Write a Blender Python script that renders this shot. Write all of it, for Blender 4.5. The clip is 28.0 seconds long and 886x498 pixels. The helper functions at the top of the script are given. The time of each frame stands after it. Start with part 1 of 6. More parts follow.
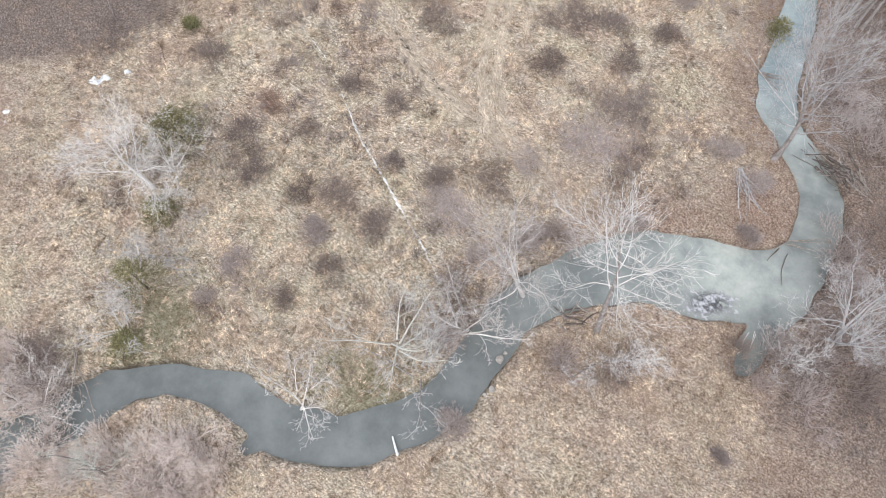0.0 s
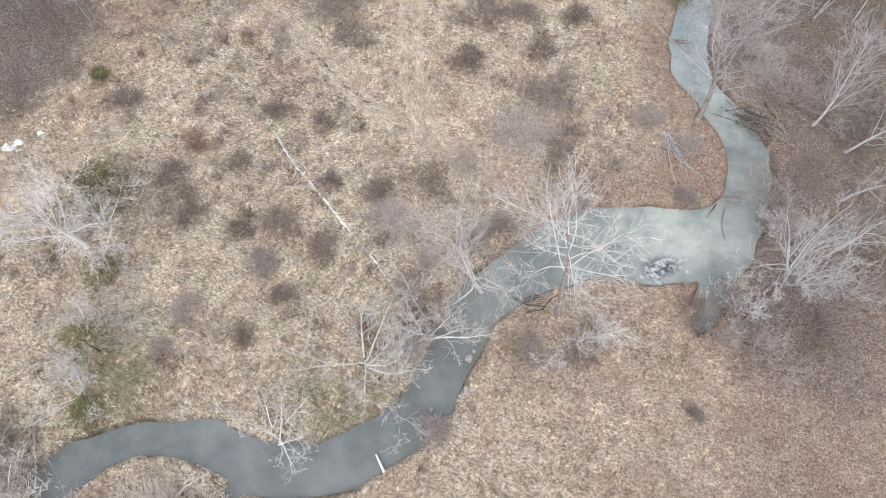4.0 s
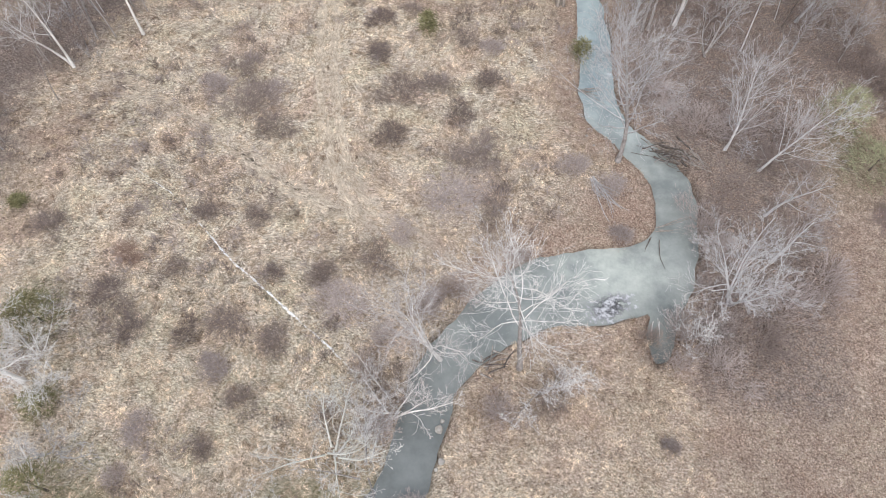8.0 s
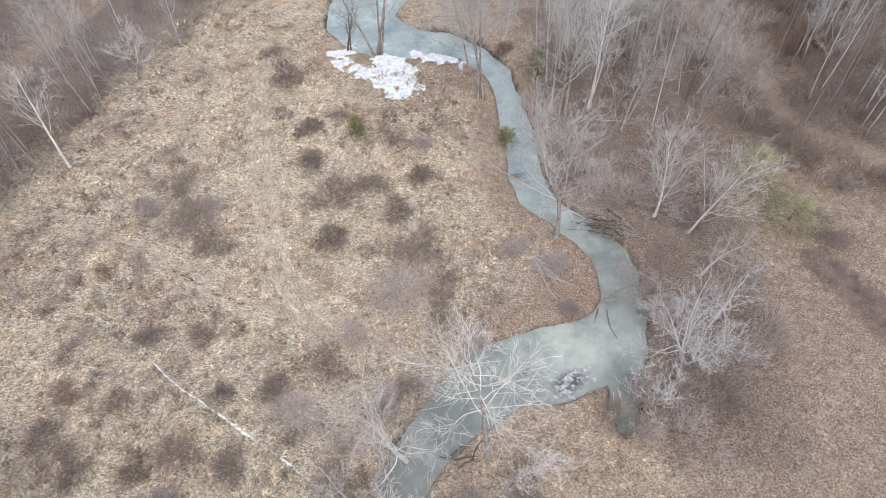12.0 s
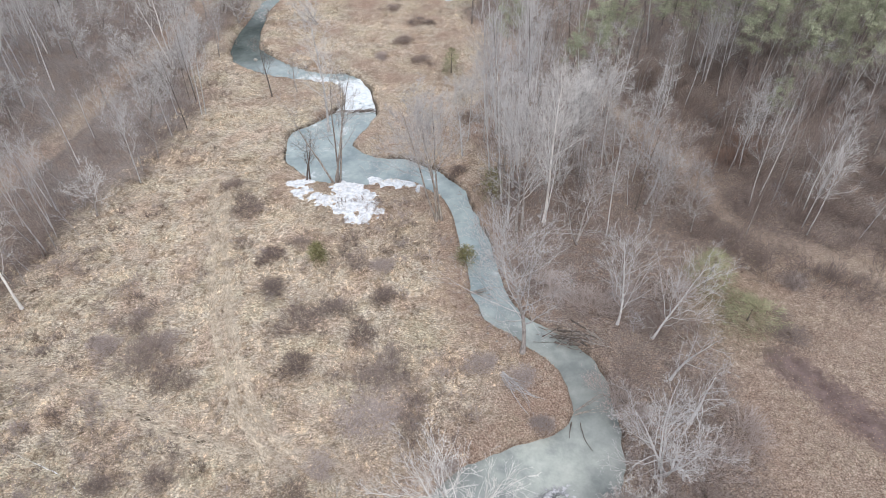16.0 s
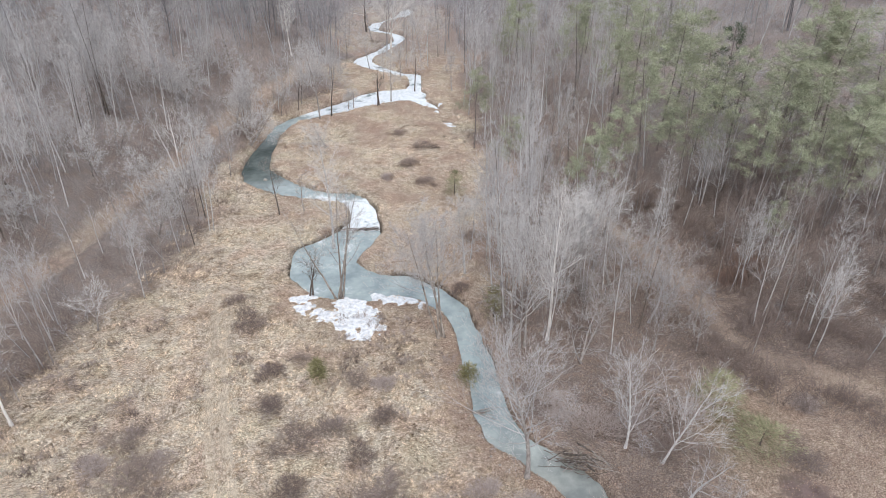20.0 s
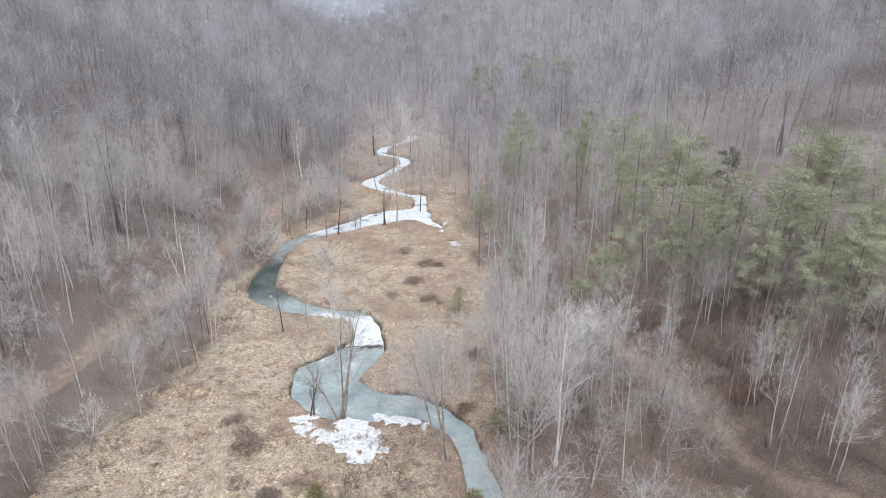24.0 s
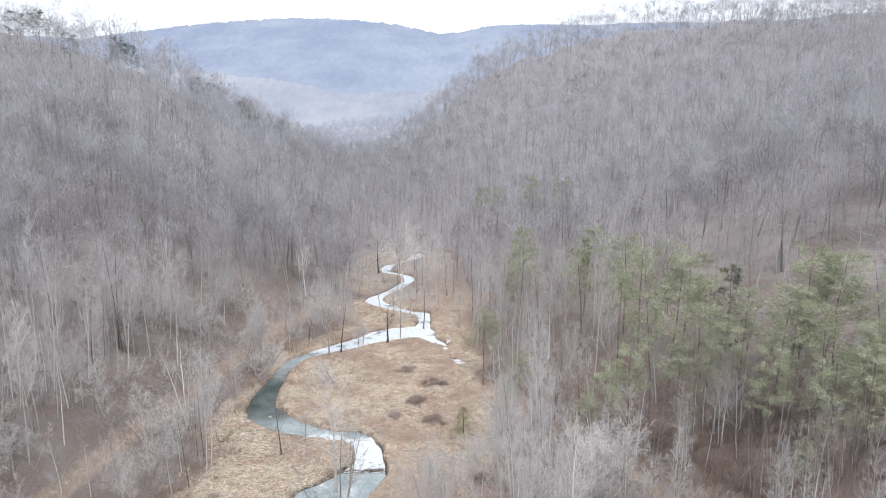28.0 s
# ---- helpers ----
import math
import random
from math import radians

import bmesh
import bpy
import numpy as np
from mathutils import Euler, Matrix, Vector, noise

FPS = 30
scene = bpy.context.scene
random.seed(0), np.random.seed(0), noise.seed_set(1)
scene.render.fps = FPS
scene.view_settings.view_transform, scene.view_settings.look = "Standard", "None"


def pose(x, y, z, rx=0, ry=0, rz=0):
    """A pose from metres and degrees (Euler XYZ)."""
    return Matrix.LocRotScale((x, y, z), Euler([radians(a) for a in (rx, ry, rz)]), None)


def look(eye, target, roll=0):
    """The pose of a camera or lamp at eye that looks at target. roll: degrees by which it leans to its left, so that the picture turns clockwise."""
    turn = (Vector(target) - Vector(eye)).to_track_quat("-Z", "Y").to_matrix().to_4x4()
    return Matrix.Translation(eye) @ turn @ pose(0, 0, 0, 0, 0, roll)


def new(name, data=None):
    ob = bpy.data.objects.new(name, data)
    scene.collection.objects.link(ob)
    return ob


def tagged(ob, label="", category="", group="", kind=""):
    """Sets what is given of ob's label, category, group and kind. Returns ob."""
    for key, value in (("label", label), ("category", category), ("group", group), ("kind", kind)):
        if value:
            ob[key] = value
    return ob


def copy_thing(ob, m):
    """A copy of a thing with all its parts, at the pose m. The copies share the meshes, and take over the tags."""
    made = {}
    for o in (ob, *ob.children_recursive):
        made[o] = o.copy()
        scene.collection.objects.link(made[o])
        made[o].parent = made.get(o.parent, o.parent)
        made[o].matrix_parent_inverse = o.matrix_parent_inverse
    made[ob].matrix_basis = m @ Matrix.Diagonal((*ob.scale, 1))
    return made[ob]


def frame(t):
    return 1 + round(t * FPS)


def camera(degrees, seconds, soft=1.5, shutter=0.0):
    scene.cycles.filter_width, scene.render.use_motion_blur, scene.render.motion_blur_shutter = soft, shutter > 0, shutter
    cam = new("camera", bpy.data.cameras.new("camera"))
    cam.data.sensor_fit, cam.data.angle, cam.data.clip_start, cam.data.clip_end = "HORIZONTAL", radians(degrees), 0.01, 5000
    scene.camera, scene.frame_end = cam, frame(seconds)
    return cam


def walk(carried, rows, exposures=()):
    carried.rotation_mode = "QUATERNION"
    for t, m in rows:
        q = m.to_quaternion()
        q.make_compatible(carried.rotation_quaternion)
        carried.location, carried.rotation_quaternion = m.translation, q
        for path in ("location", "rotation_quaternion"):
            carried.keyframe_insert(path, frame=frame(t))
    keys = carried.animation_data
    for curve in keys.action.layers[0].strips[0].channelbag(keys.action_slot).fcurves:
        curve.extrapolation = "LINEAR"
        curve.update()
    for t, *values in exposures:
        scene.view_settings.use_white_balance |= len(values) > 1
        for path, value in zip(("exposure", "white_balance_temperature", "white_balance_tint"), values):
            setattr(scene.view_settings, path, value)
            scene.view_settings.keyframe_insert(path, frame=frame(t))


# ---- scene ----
cam = camera(66.82, 28.0, soft=0.5)
PATH = [
    (0.0, pose(0, 0, 45, 23.15, -0.02, 32.03)),
    (0.5, pose(0, 0, 45, 23.11, -0.01, 30.76)),
    (1.0, pose(0, 0, 45, 23.09, -0.02, 29.49)),
    (1.5, pose(0, 0, 45, 23.07, -0.02, 28.05)),
    (2.0, pose(0, 0, 45, 23.06, -0.03, 26.68)),
    (2.5, pose(0, 0, 45, 23.05, -0.01, 25.43)),
    (4.5, pose(0, 0, 45, 24.31, -0.01, 20.42)),
    (5.0, pose(0, 0, 45, 25.11, 0.01, 19.38)),
    (5.5, pose(0, 0, 45, 25.82, -0.05, 18.23)),
    (6.0, pose(0, 0, 45, 26.56, -0.08, 17.06)),
    (6.5, pose(0, 0, 45, 27.33, -0.04, 15.74)),
    (7.0, pose(0, 0, 45, 28.10, -0.00, 14.41)),
    (7.5, pose(0, 0, 45, 28.89, -0.01, 12.95)),
    (8.0, pose(0, 0, 45, 29.65, -0.04, 11.53)),
    (8.5, pose(0, 0, 45, 30.40, 0.10, 10.22)),
    (9.0, pose(0, 0, 45, 31.13, 0.18, 9.01)),
    (9.5, pose(0, 0, 45, 31.87, 0.28, 7.84)),
    (10.0, pose(0, 0, 45, 32.70, 0.30, 6.76)),
    (10.5, pose(0, 0, 45, 33.86, 0.21, 5.88)),
    (11.0, pose(0, 0, 45, 35.08, 0.06, 5.08)),
    (11.5, pose(0, 0, 45, 36.34, 0.11, 4.15)),
    (12.0, pose(0, 0, 45, 37.61, 0.08, 3.29)),
    (12.5, pose(0, 0, 45, 38.89, 0.04, 2.41)),
    (13.0, pose(0, 0, 45, 40.16, 0.08, 1.52)),
    (13.5, pose(0, 0, 45, 41.42, 0.12, 0.71)),
    (15.5, pose(0, 0, 45, 46.47, 0.08, -1.24)),
    (16.0, pose(0, 0, 45, 47.75, 0.03, -1.18)),
    (16.5, pose(0, 0, 45, 49.02, -0.01, -1.12)),
    (17.0, pose(0, 0, 45, 50.26, -0.05, -1.06)),
    (17.5, pose(0, 0, 45, 51.50, -0.02, -1.02)),
    (18.0, pose(0, 0, 45, 52.70, -0.01, -0.99)),
    (18.5, pose(0, 0, 45, 53.94, -0.07, -0.92)),
    (19.0, pose(0, 0, 45, 55.20, -0.09, -0.86)),
    (19.5, pose(0, 0, 45, 56.42, -0.13, -0.81)),
    (20.0, pose(0, 0, 45, 57.71, -0.22, -0.72)),
    (20.5, pose(0, 0, 45, 58.93, -0.26, -0.65)),
    (21.0, pose(0, 0, 45, 60.18, -0.24, -0.61)),
    (21.5, pose(0, 0, 45, 61.45, -0.21, -0.57)),
    (23.5, pose(0, 0, 45, 66.43, -0.21, -0.36)),
    (24.0, pose(0, 0, 45, 67.71, -0.20, -0.30)),
    (24.5, pose(0, 0, 45, 68.96, -0.20, -0.24)),
    (25.0, pose(0, 0, 45, 70.20, -0.16, -0.21)),
    (25.5, pose(0, 0, 45, 71.46, -0.16, -0.17)),
    (26.0, pose(0, 0, 45, 72.71, -0.12, -0.16)),
    (26.5, pose(0, 0, 45, 73.97, -0.17, -0.08)),
    (27.0, pose(0, 0, 45, 75.22, -0.12, -0.06)),
    (27.5, pose(0, 0, 45, 76.45, -0.11, -0.02)),
    (28.0, pose(0, 0, 45, 77.69, -0.03, -0.03)),
]
walk(cam, PATH, [(0, 0.60), (9, 0.56), (13, 0.49), (17, 0.46), (21, 0.49), (25, 0.56), (28, 0.63)])

# ---------------------------------------------------------------- light
world = bpy.data.worlds.new("overcast")
scene.world = world
world.use_nodes = True
wn, wl = world.node_tree.nodes, world.node_tree.links
wn.clear()
sky = wn.new("ShaderNodeTexSky")
sky.sky_type, sky.sun_disc = "NISHITA", False
sky.sun_elevation, sky.sun_rotation = radians(56), radians(174)
sky.air_density, sky.dust_density, sky.ozone_density = 1.0, 4.0, 1.0
cloud = wn.new("ShaderNodeMix")
cloud.data_type = "RGBA"
cloud.inputs["Factor"].default_value = 0.8
cloud.inputs["B"].default_value = (8.6, 9.1, 10.1, 1)
sky_bg = wn.new("ShaderNodeBackground")
sky_bg.inputs["Strength"].default_value = 0.1
sky_out = wn.new("ShaderNodeOutputWorld")
wl.new(sky.outputs[0], cloud.inputs["A"])
wl.new(cloud.outputs["Result"], sky_bg.inputs[0])
wl.new(sky_bg.outputs[0], sky_out.inputs[0])

sun = new("sun", bpy.data.lights.new("sun", "SUN"))
sun.data.energy, sun.data.angle, sun.data.color = 1.0, radians(25), (1.0, 0.98, 0.95)
sun.matrix_world = look((4, -40, 60), (0, 0, 0))

# ---------------------------------------------------------------- noise and plan
rng = np.random.default_rng(7)


def lattice(ix, iy, seed):
    k = (ix.astype(np.int64) * 374761393 + iy.astype(np.int64) * 668265263 + seed * 974634777) & 0x7FFFFFFF
    k = ((k ^ (k >> 13)) * 1274126177) & 0x7FFFFFFF
    return ((k ^ (k >> 16)) & 0xFFFF) / 65535.0


def vnoise(x, y, scale, seed=0):
    """Smooth value noise between -1 and 1."""
    x, y = np.asarray(x, float) / scale, np.asarray(y, float) / scale
    ix, iy = np.floor(x), np.floor(y)
    u, v = x - ix, y - iy
    u, v = u * u * (3 - 2 * u), v * v * (3 - 2 * v)
    a, b = lattice(ix, iy, seed), lattice(ix + 1, iy, seed)
    c, d = lattice(ix, iy + 1, seed), lattice(ix + 1, iy + 1, seed)
    return 2 * ((a * (1 - u) + b * u) * (1 - v) + (c * (1 - u) + d * u) * v) - 1


def fbm(x, y, scale, seed=0, octaves=3):
    return sum(vnoise(x, y, scale / 2 ** i, seed + i) / 2 ** i for i in range(octaves)) / 1.6


def smooth(a, b, v):
    v = np.clip((np.asarray(v, float) - a) / (b - a), 0, 1)
    return v * v * (3 - 2 * v)


def line_distance(x, y, pts):
    """Distance from points to a polyline of (x, y)."""
    best = np.full(np.shape(x), 1e9)
    for (ax, ay), (bx, by) in zip(pts, pts[1:]):
        dx, dy = bx - ax, by - ay
        s = np.clip(((x - ax) * dx + (y - ay) * dy) / (dx * dx + dy * dy), 0, 1)
        best = np.minimum(best, np.hypot(x - ax - s * dx, y - ay - s * dy))
    return best


# the creek as reaches of centre x, centre y, half width, going upstream
LOWER = [(-40, -26, 2.4), (-33, -19, 2.5), (-27.5, -10.8, 2.4), (-26.0, -8.4, 2.2), (-25.0, -6.4, 1.9), (-24.0, -4.6, 1.55), (-22.8, -3.2, 1.2), (-21.2, -1.7, 1.15), (-18.9, -0.6, 1.15),
         (-16.5, 0.0, 1.35), (-14.8, -0.1, 1.45), (-13.0, -0.4, 1.7), (-11.4, 0.1, 1.8), (-9.3, 1.1, 1.7), (-7.4, 2.4, 1.75), (-5.9, 4.1, 1.6), (-4.7, 6.0, 1.6),
         (-3.9, 8.3, 1.75), (-3.9, 10.4, 1.6), (-3.7, 12.4, 1.6), (-3.6, 14.6, 1.8), (-2.6, 17.2, 1.9), (-0.8, 19.6, 2.15), (0.6, 21.3, 2.5),
         (1.9, 22.6, 2.7), (3.5, 23.7, 2.9), (5.3, 24.2, 3.2), (7.0, 24.6, 3.3), (8.8, 25.3, 3.1), (10.6, 26.9, 2.4), (12.1, 28.3, 2.2), (12.7, 30.2, 1.8)]
MIDDLE = [(12.7, 30.2, 1.8), (12.7, 32.6, 1.65), (12.0, 35.4, 1.6), (10.7, 37.1, 1.5), (8.9, 38.7, 1.45), (7.3, 40.1, 1.5), (6.0, 41.7, 1.6), (5.0, 44.3, 1.6), (4.8, 47.4, 1.5),
          (4.3, 51.5, 1.5), (3.4, 55.5, 1.3), (2.3, 59.4, 1.3), (-0.5, 62.6, 1.7), (-4.1, 64.1, 2.2), (-7.9, 63.9, 2.9), (-11.1, 65.0, 3.9),
          (-13.7, 67.7, 3.9), (-13.6, 70.4, 3.9), (-11.4, 73.3, 3.1), (-9.9, 76.3, 2.8), (-9.5, 77.6, 2.3), (-9.6, 80.0, 1.75), (-10.1, 82.7, 1.7), (-11.0, 84.8, 1.7), (-12.6, 85.9, 1.5),
          (-14.8, 86.3, 1.25), (-16.9, 86.8, 1.5), (-19.0, 87.4, 1.7), (-21.7, 88.7, 2.1), (-24.1, 90.3, 2.4), (-26.4, 92.4, 2.5)]
UPPER = [(-26.4, 92.4, 2.5), (-27.8, 95.0, 2.2), (-28.1, 98.1, 1.95), (-28.1, 101.7, 1.8), (-27.9, 105.6, 1.5), (-27.6, 109.6, 1.25), (-26.9, 113.0, 1.2), (-25.2, 115.8, 1.3), (-21.8, 118.7, 1.9),
         (-19.2, 120.8, 2.4), (-15.2, 124.2, 2.9), (-12.2, 126.8, 3.9), (-10.0, 128.1, 3.8), (-7.5, 129.1, 3.7), (-5.3, 130.0, 3.6), (-4.1, 133.0, 1.8), (-3.8, 135.5, 1.35), (-3.8, 138.6, 1.35), (-4.2, 141.6, 1.5),
         (-7.0, 142.0, 1.3), (-9.9, 144.3, 1.6), (-12.9, 147.1, 2.0), (-16.2, 150.4, 2.3), (-16.1, 154.4, 2.0), (-13.8, 157.5, 1.3), (-11.7, 161.5, 1.2), (-9.9, 165.8, 1.4), (-8.5, 169.4, 1.4),
         (-9.5, 174.0, 1.3), (-13.1, 177.0, 1.5), (-15.1, 178.3, 1.5), (-16.1, 183.0, 1.5), (-15.2, 185.8, 1.4), (-12.0, 190.4, 1.4), (-9.1, 194.0, 1.8), (-7.9, 200.0, 2.4)]
SLOUGH = [(12.6, 26.4, 1.9), (12.2, 24.6, 1.4), (12.1, 23.3, 1.05), (11.8, 21.5, 1.05), (11.9, 20.1, 0.85), (11.7, 19.0, 0.25)]
TAIL = [(-4.9, 129.1, 2.9), (-2.6, 125.4, 1.3), (-1.1, 123.9, 1.0), (0.6, 121.7, 0.4)]
INLET = [(-13.1, -1.2, 0.9), (-13.8, -2.3, 0.6)]
WATER_Z = -0.7


def creek_distance(x, y):
    """Distance from the water's edge, below zero on the water."""
    shape = np.shape(x)
    x, y = np.ravel(x), np.ravel(y)
    best = np.full(x.shape, 60.0)
    near = np.flatnonzero((x > -60) & (x < 40) & (y > -50) & (y < 250))
    px, py = x[near], y[near]
    b = best[near]
    for reach in (LOWER, MIDDLE, UPPER, SLOUGH, TAIL, INLET):
        for (ax, ay, aw), (bx, by, bw) in zip(reach, reach[1:]):
            sel = np.flatnonzero((px > min(ax, bx) - 14) & (px < max(ax, bx) + 14) & (py > min(ay, by) - 14) & (py < max(ay, by) + 14))
            if not len(sel):
                continue
            dx, dy = bx - ax, by - ay
            s = np.clip(((px[sel] - ax) * dx + (py[sel] - ay) * dy) / (dx * dx + dy * dy), 0, 1)
            d = np.hypot(px[sel] - ax - s * dx, py[sel] - ay - s * dy) - (aw + (bw - aw) * s)
            b[sel] = np.minimum(b[sel], d)
    b = b + (0.34 + 0.2 * smooth(100, 125, py)) * fbm(px, py, 2.4, 31, 4) + 0.3 * smooth(100, 125, py) * vnoise(px, py, 6.0, 33)
    best[near] = b
    return best.reshape(shape)


# feet of the two hillsides: x over y
LEFT_Y = [-80, 0, 9, 14, 18, 22, 26, 31, 36, 40, 47, 54, 61, 68, 76, 91, 100, 112, 124, 133, 151, 185, 207, 300, 400, 500, 700, 1000]
LEFT_X = [-75, -60, -56, -47.5, -43, -41, -42, -44.5, -42.5, -41, -39.3, -36.0, -33.4, -32.0, -31.2, -30.3, -31, -30.5, -26.5, -20.5, -20.5, -23.5, -21, -40, -60, -76, -130, -260]
RIGHT_Y = [-80, 0, 30, 50, 61, 75, 94, 112, 131, 160, 200, 300, 400, 500, 700, 1000]
RIGHT_X = [80, 72, 62, 47, 36, 31, 18, 11, 7, 9, 9, -8, -28, -44, -90, -200]
HILL_Y = [-100, 100, 200, 300, 360, 420, 480, 560, 700, 1000]
LEFT_SLOPE = [0.52, 0.62, 0.80, 0.98, 0.84, 0.66, 0.60, 0.60, 0.5, 0.29]
RIGHT_SLOPE = [0.52, 0.52, 0.52, 0.56, 0.72, 1.02, 1.30, 1.25, 0.2, 0.15]
LEFT_TOP = [75, 90, 99, 95, 88, 78, 72, 70, 60, 37]
RIGHT_TOP = [93, 105, 112, 112, 120, 134, 142, 145, 90, 40]


OLD_ROAD = [(-56, 22), (-51, 38), (-48, 48), (-45.3, 59.5), (-43.4, 64.8), (-42.3, 72), (-41.2, 80), (-39.8, 88), (-38.4, 96), (-37.3, 105), (-35.9, 114), (-33, 123), (-28.5, 134), (-26.5, 148)]


def rise(d, top, slope):
    d = np.maximum(d, 0)
    d = d * d / (d + 6)
    return top * (1 - np.exp(-slope * d / top))


def foot_left(y):
    return np.interp(y, LEFT_Y, LEFT_X)


def foot_right(y):
    return np.interp(y, RIGHT_Y, RIGHT_X)


def woods_right(y):
    """Where the bushy ground east of the creek begins."""
    return 2.6 * smooth(48, 62, y) * vnoise(y, y * 0, 8.0, 49) + np.interp(y, [-60, -11, -4, 0, 2.5, 7, 11.5, 16.6, 21, 24, 27, 32, 36, 39, 42, 47, 57, 64, 80, 94, 112, 131, 150, 250],
                     [-30, -26, -24, -13, -7, -4, -4, -3, 1, 5.5, 12, 13.5, 12, 8, 6, 5.5, 4, 5, 5.5, 6, 5, 2, 3, 0])


def past_crest(x, y):
    """How far a point lies behind the crest line of its hill, in metres."""
    left = -0.93 * (x + 172) + 0.37 * (y - 271)
    right = 0.546 * (x - 50) + 0.838 * (y - 470)
    return np.maximum(np.where(x < -0.2 * y, left, right), 0)


def hills(x, y):
    dl, dr = foot_left(y) - x, x - foot_right(y)
    h = rise(dl, np.interp(y, HILL_Y, LEFT_TOP), np.interp(y, HILL_Y, LEFT_SLOPE))
    h = h + rise(dr, np.interp(y, HILL_Y, RIGHT_TOP), np.interp(y, HILL_Y, RIGHT_SLOPE))
    h = np.maximum(h - 0.9 * past_crest(x, y), np.minimum(h, 12.0))
    # the old road cut into the foot of the west slope
    cut = np.exp(-(line_distance(x, y, OLD_ROAD) / 2.4) ** 4)
    h = h * (1 - 0.45 * cut)
    return h + smooth(4, 40, h) * (5 * vnoise(x, y, 70, 3) + 2.2 * vnoise(x, y, 24, 4))


RUT_A = [(-23.5, 62), (-22.3, 54), (-21.2, 48.5), (-19.6, 43), (-17.4, 36.5), (-14.6, 30.6), (-11.2, 26.9), (-7.2, 25.4), (-3.2, 22.9)]
RUT_B = [(-38, 36.5), (-30.3, 33.8), (-25.7, 32.1), (-21.9, 29.9), (-17.4, 28.0), (-14.0, 26.7)]
DITCH = [(-33, 28.2), (-30.3, 27.0), (-27.7, 25.9), (-24.6, 23.8), (-20.6, 20.9), (-15.5, 18.0), (-9.1, 14.2)]
DRAG = [(-38.2, 21.5), (-36.0, 18.4), (-34.0, 15.5)]
MUD_LANE = [(29.5, 35.2), (31, 33), (33, 30), (35.5, 26), (39, 19), (44, 8)]
EAST_TRACK = [(21, 84), (25, 72), (29.3, 61.8), (30.2, 55.6), (33, 51), (38.2, 48.3), (43, 43.5), (55, 36)]


def ground_z(x, y, sd=None, fine=True):
    sd = creek_distance(x, y) if sd is None else sd
    hill = hills(x, y)
    flat = 1 - smooth(2, 30, hill)
    z = hill + 0.22 * flat * fbm(x, y, 16, 11)
    if fine:
        z = z + 0.16 * fbm(x, y, 1.7, 17) * smooth(0, 2.0, sd)
    for line, deep in ((RUT_A, 0.10), (RUT_B, 0.10)):
        d = line_distance(x, y, line)
        z = z - deep * np.exp(-((np.abs(d) - 0.65) / 0.22) ** 2)
    z = z - 0.22 * np.exp(-(line_distance(x, y, DITCH) / 0.3) ** 2)
    z = z - 0.25 * np.exp(-(line_distance(x, y, MUD_LANE) / 1.6) ** 2)
    bank = smooth(-0.5, 0.42, sd)
    return z * bank - 1.4 * (1 - bank)


def zat(x, y):
    """Height of the ground under one point."""
    return float(ground_z(np.array([float(x)]), np.array([float(y)]), fine=False)[0])


# ---------------------------------------------------------------- materials
def material(name):
    m = bpy.data.materials.new(name)
    m.use_nodes = True
    nt = m.node_tree
    return m, nt, nt.nodes["Principled BSDF"]


def node(nt, kind, **values):
    n = nt.nodes.new(kind)
    for k, v in values.items():
        n.inputs[k].default_value = v
    return n


def noise_of(nt, where, scale, detail=4, rough=0.6, stretch=None):
    if stretch:
        mp = node(nt, "ShaderNodeMapping", Scale=stretch)
        nt.links.new(where, mp.inputs["Vector"])
        where = mp.outputs[0]
    n = node(nt, "ShaderNodeTexNoise", Scale=scale, Detail=detail, Roughness=rough)
    nt.links.new(where, n.inputs["Vector"])
    return n.outputs["Fac"]


def ramp_of(nt, fac, stops):
    r = nt.nodes.new("ShaderNodeValToRGB")
    while len(r.color_ramp.elements) < len(stops):
        r.color_ramp.elements.new(0.5)
    for e, (p, c) in zip(r.color_ramp.elements, stops):
        e.position, e.color = p, (*c, 1) if len(c) == 3 else c
    nt.links.new(fac, r.inputs[0])
    return r.outputs[0]


def mix_of(nt, fac, a, b, blend="MIX"):
    m = nt.nodes.new("ShaderNodeMix")
    m.data_type, m.blend_type = "RGBA", blend
    for s, v in (("Factor", fac), ("A", a), ("B", b)):
        if isinstance(v, (int, float)):
            m.inputs[s].default_value = v
        elif isinstance(v, tuple):
            m.inputs[s].default_value = (*v, 1)
        else:
            nt.links.new(v, m.inputs[s])
    return m.outputs["Result"]


def math_of(nt, op, a, b):
    m = nt.nodes.new("ShaderNodeMath")
    m.operation = op
    for i, v in enumerate((a, b)):
        if isinstance(v, (int, float)):
            m.inputs[i].default_value = v
        else:
            nt.links.new(v, m.inputs[i])
    return m.outputs[0]


def bump_of(nt, bsdf, height, strength, distance):
    b = node(nt, "ShaderNodeBump", Strength=strength, Distance=distance)
    nt.links.new(height, b.inputs["Height"])
    nt.links.new(b.outputs[0], bsdf.inputs["Normal"])


def place_of(nt):
    return nt.nodes.new("ShaderNodeNewGeometry").outputs["Position"]


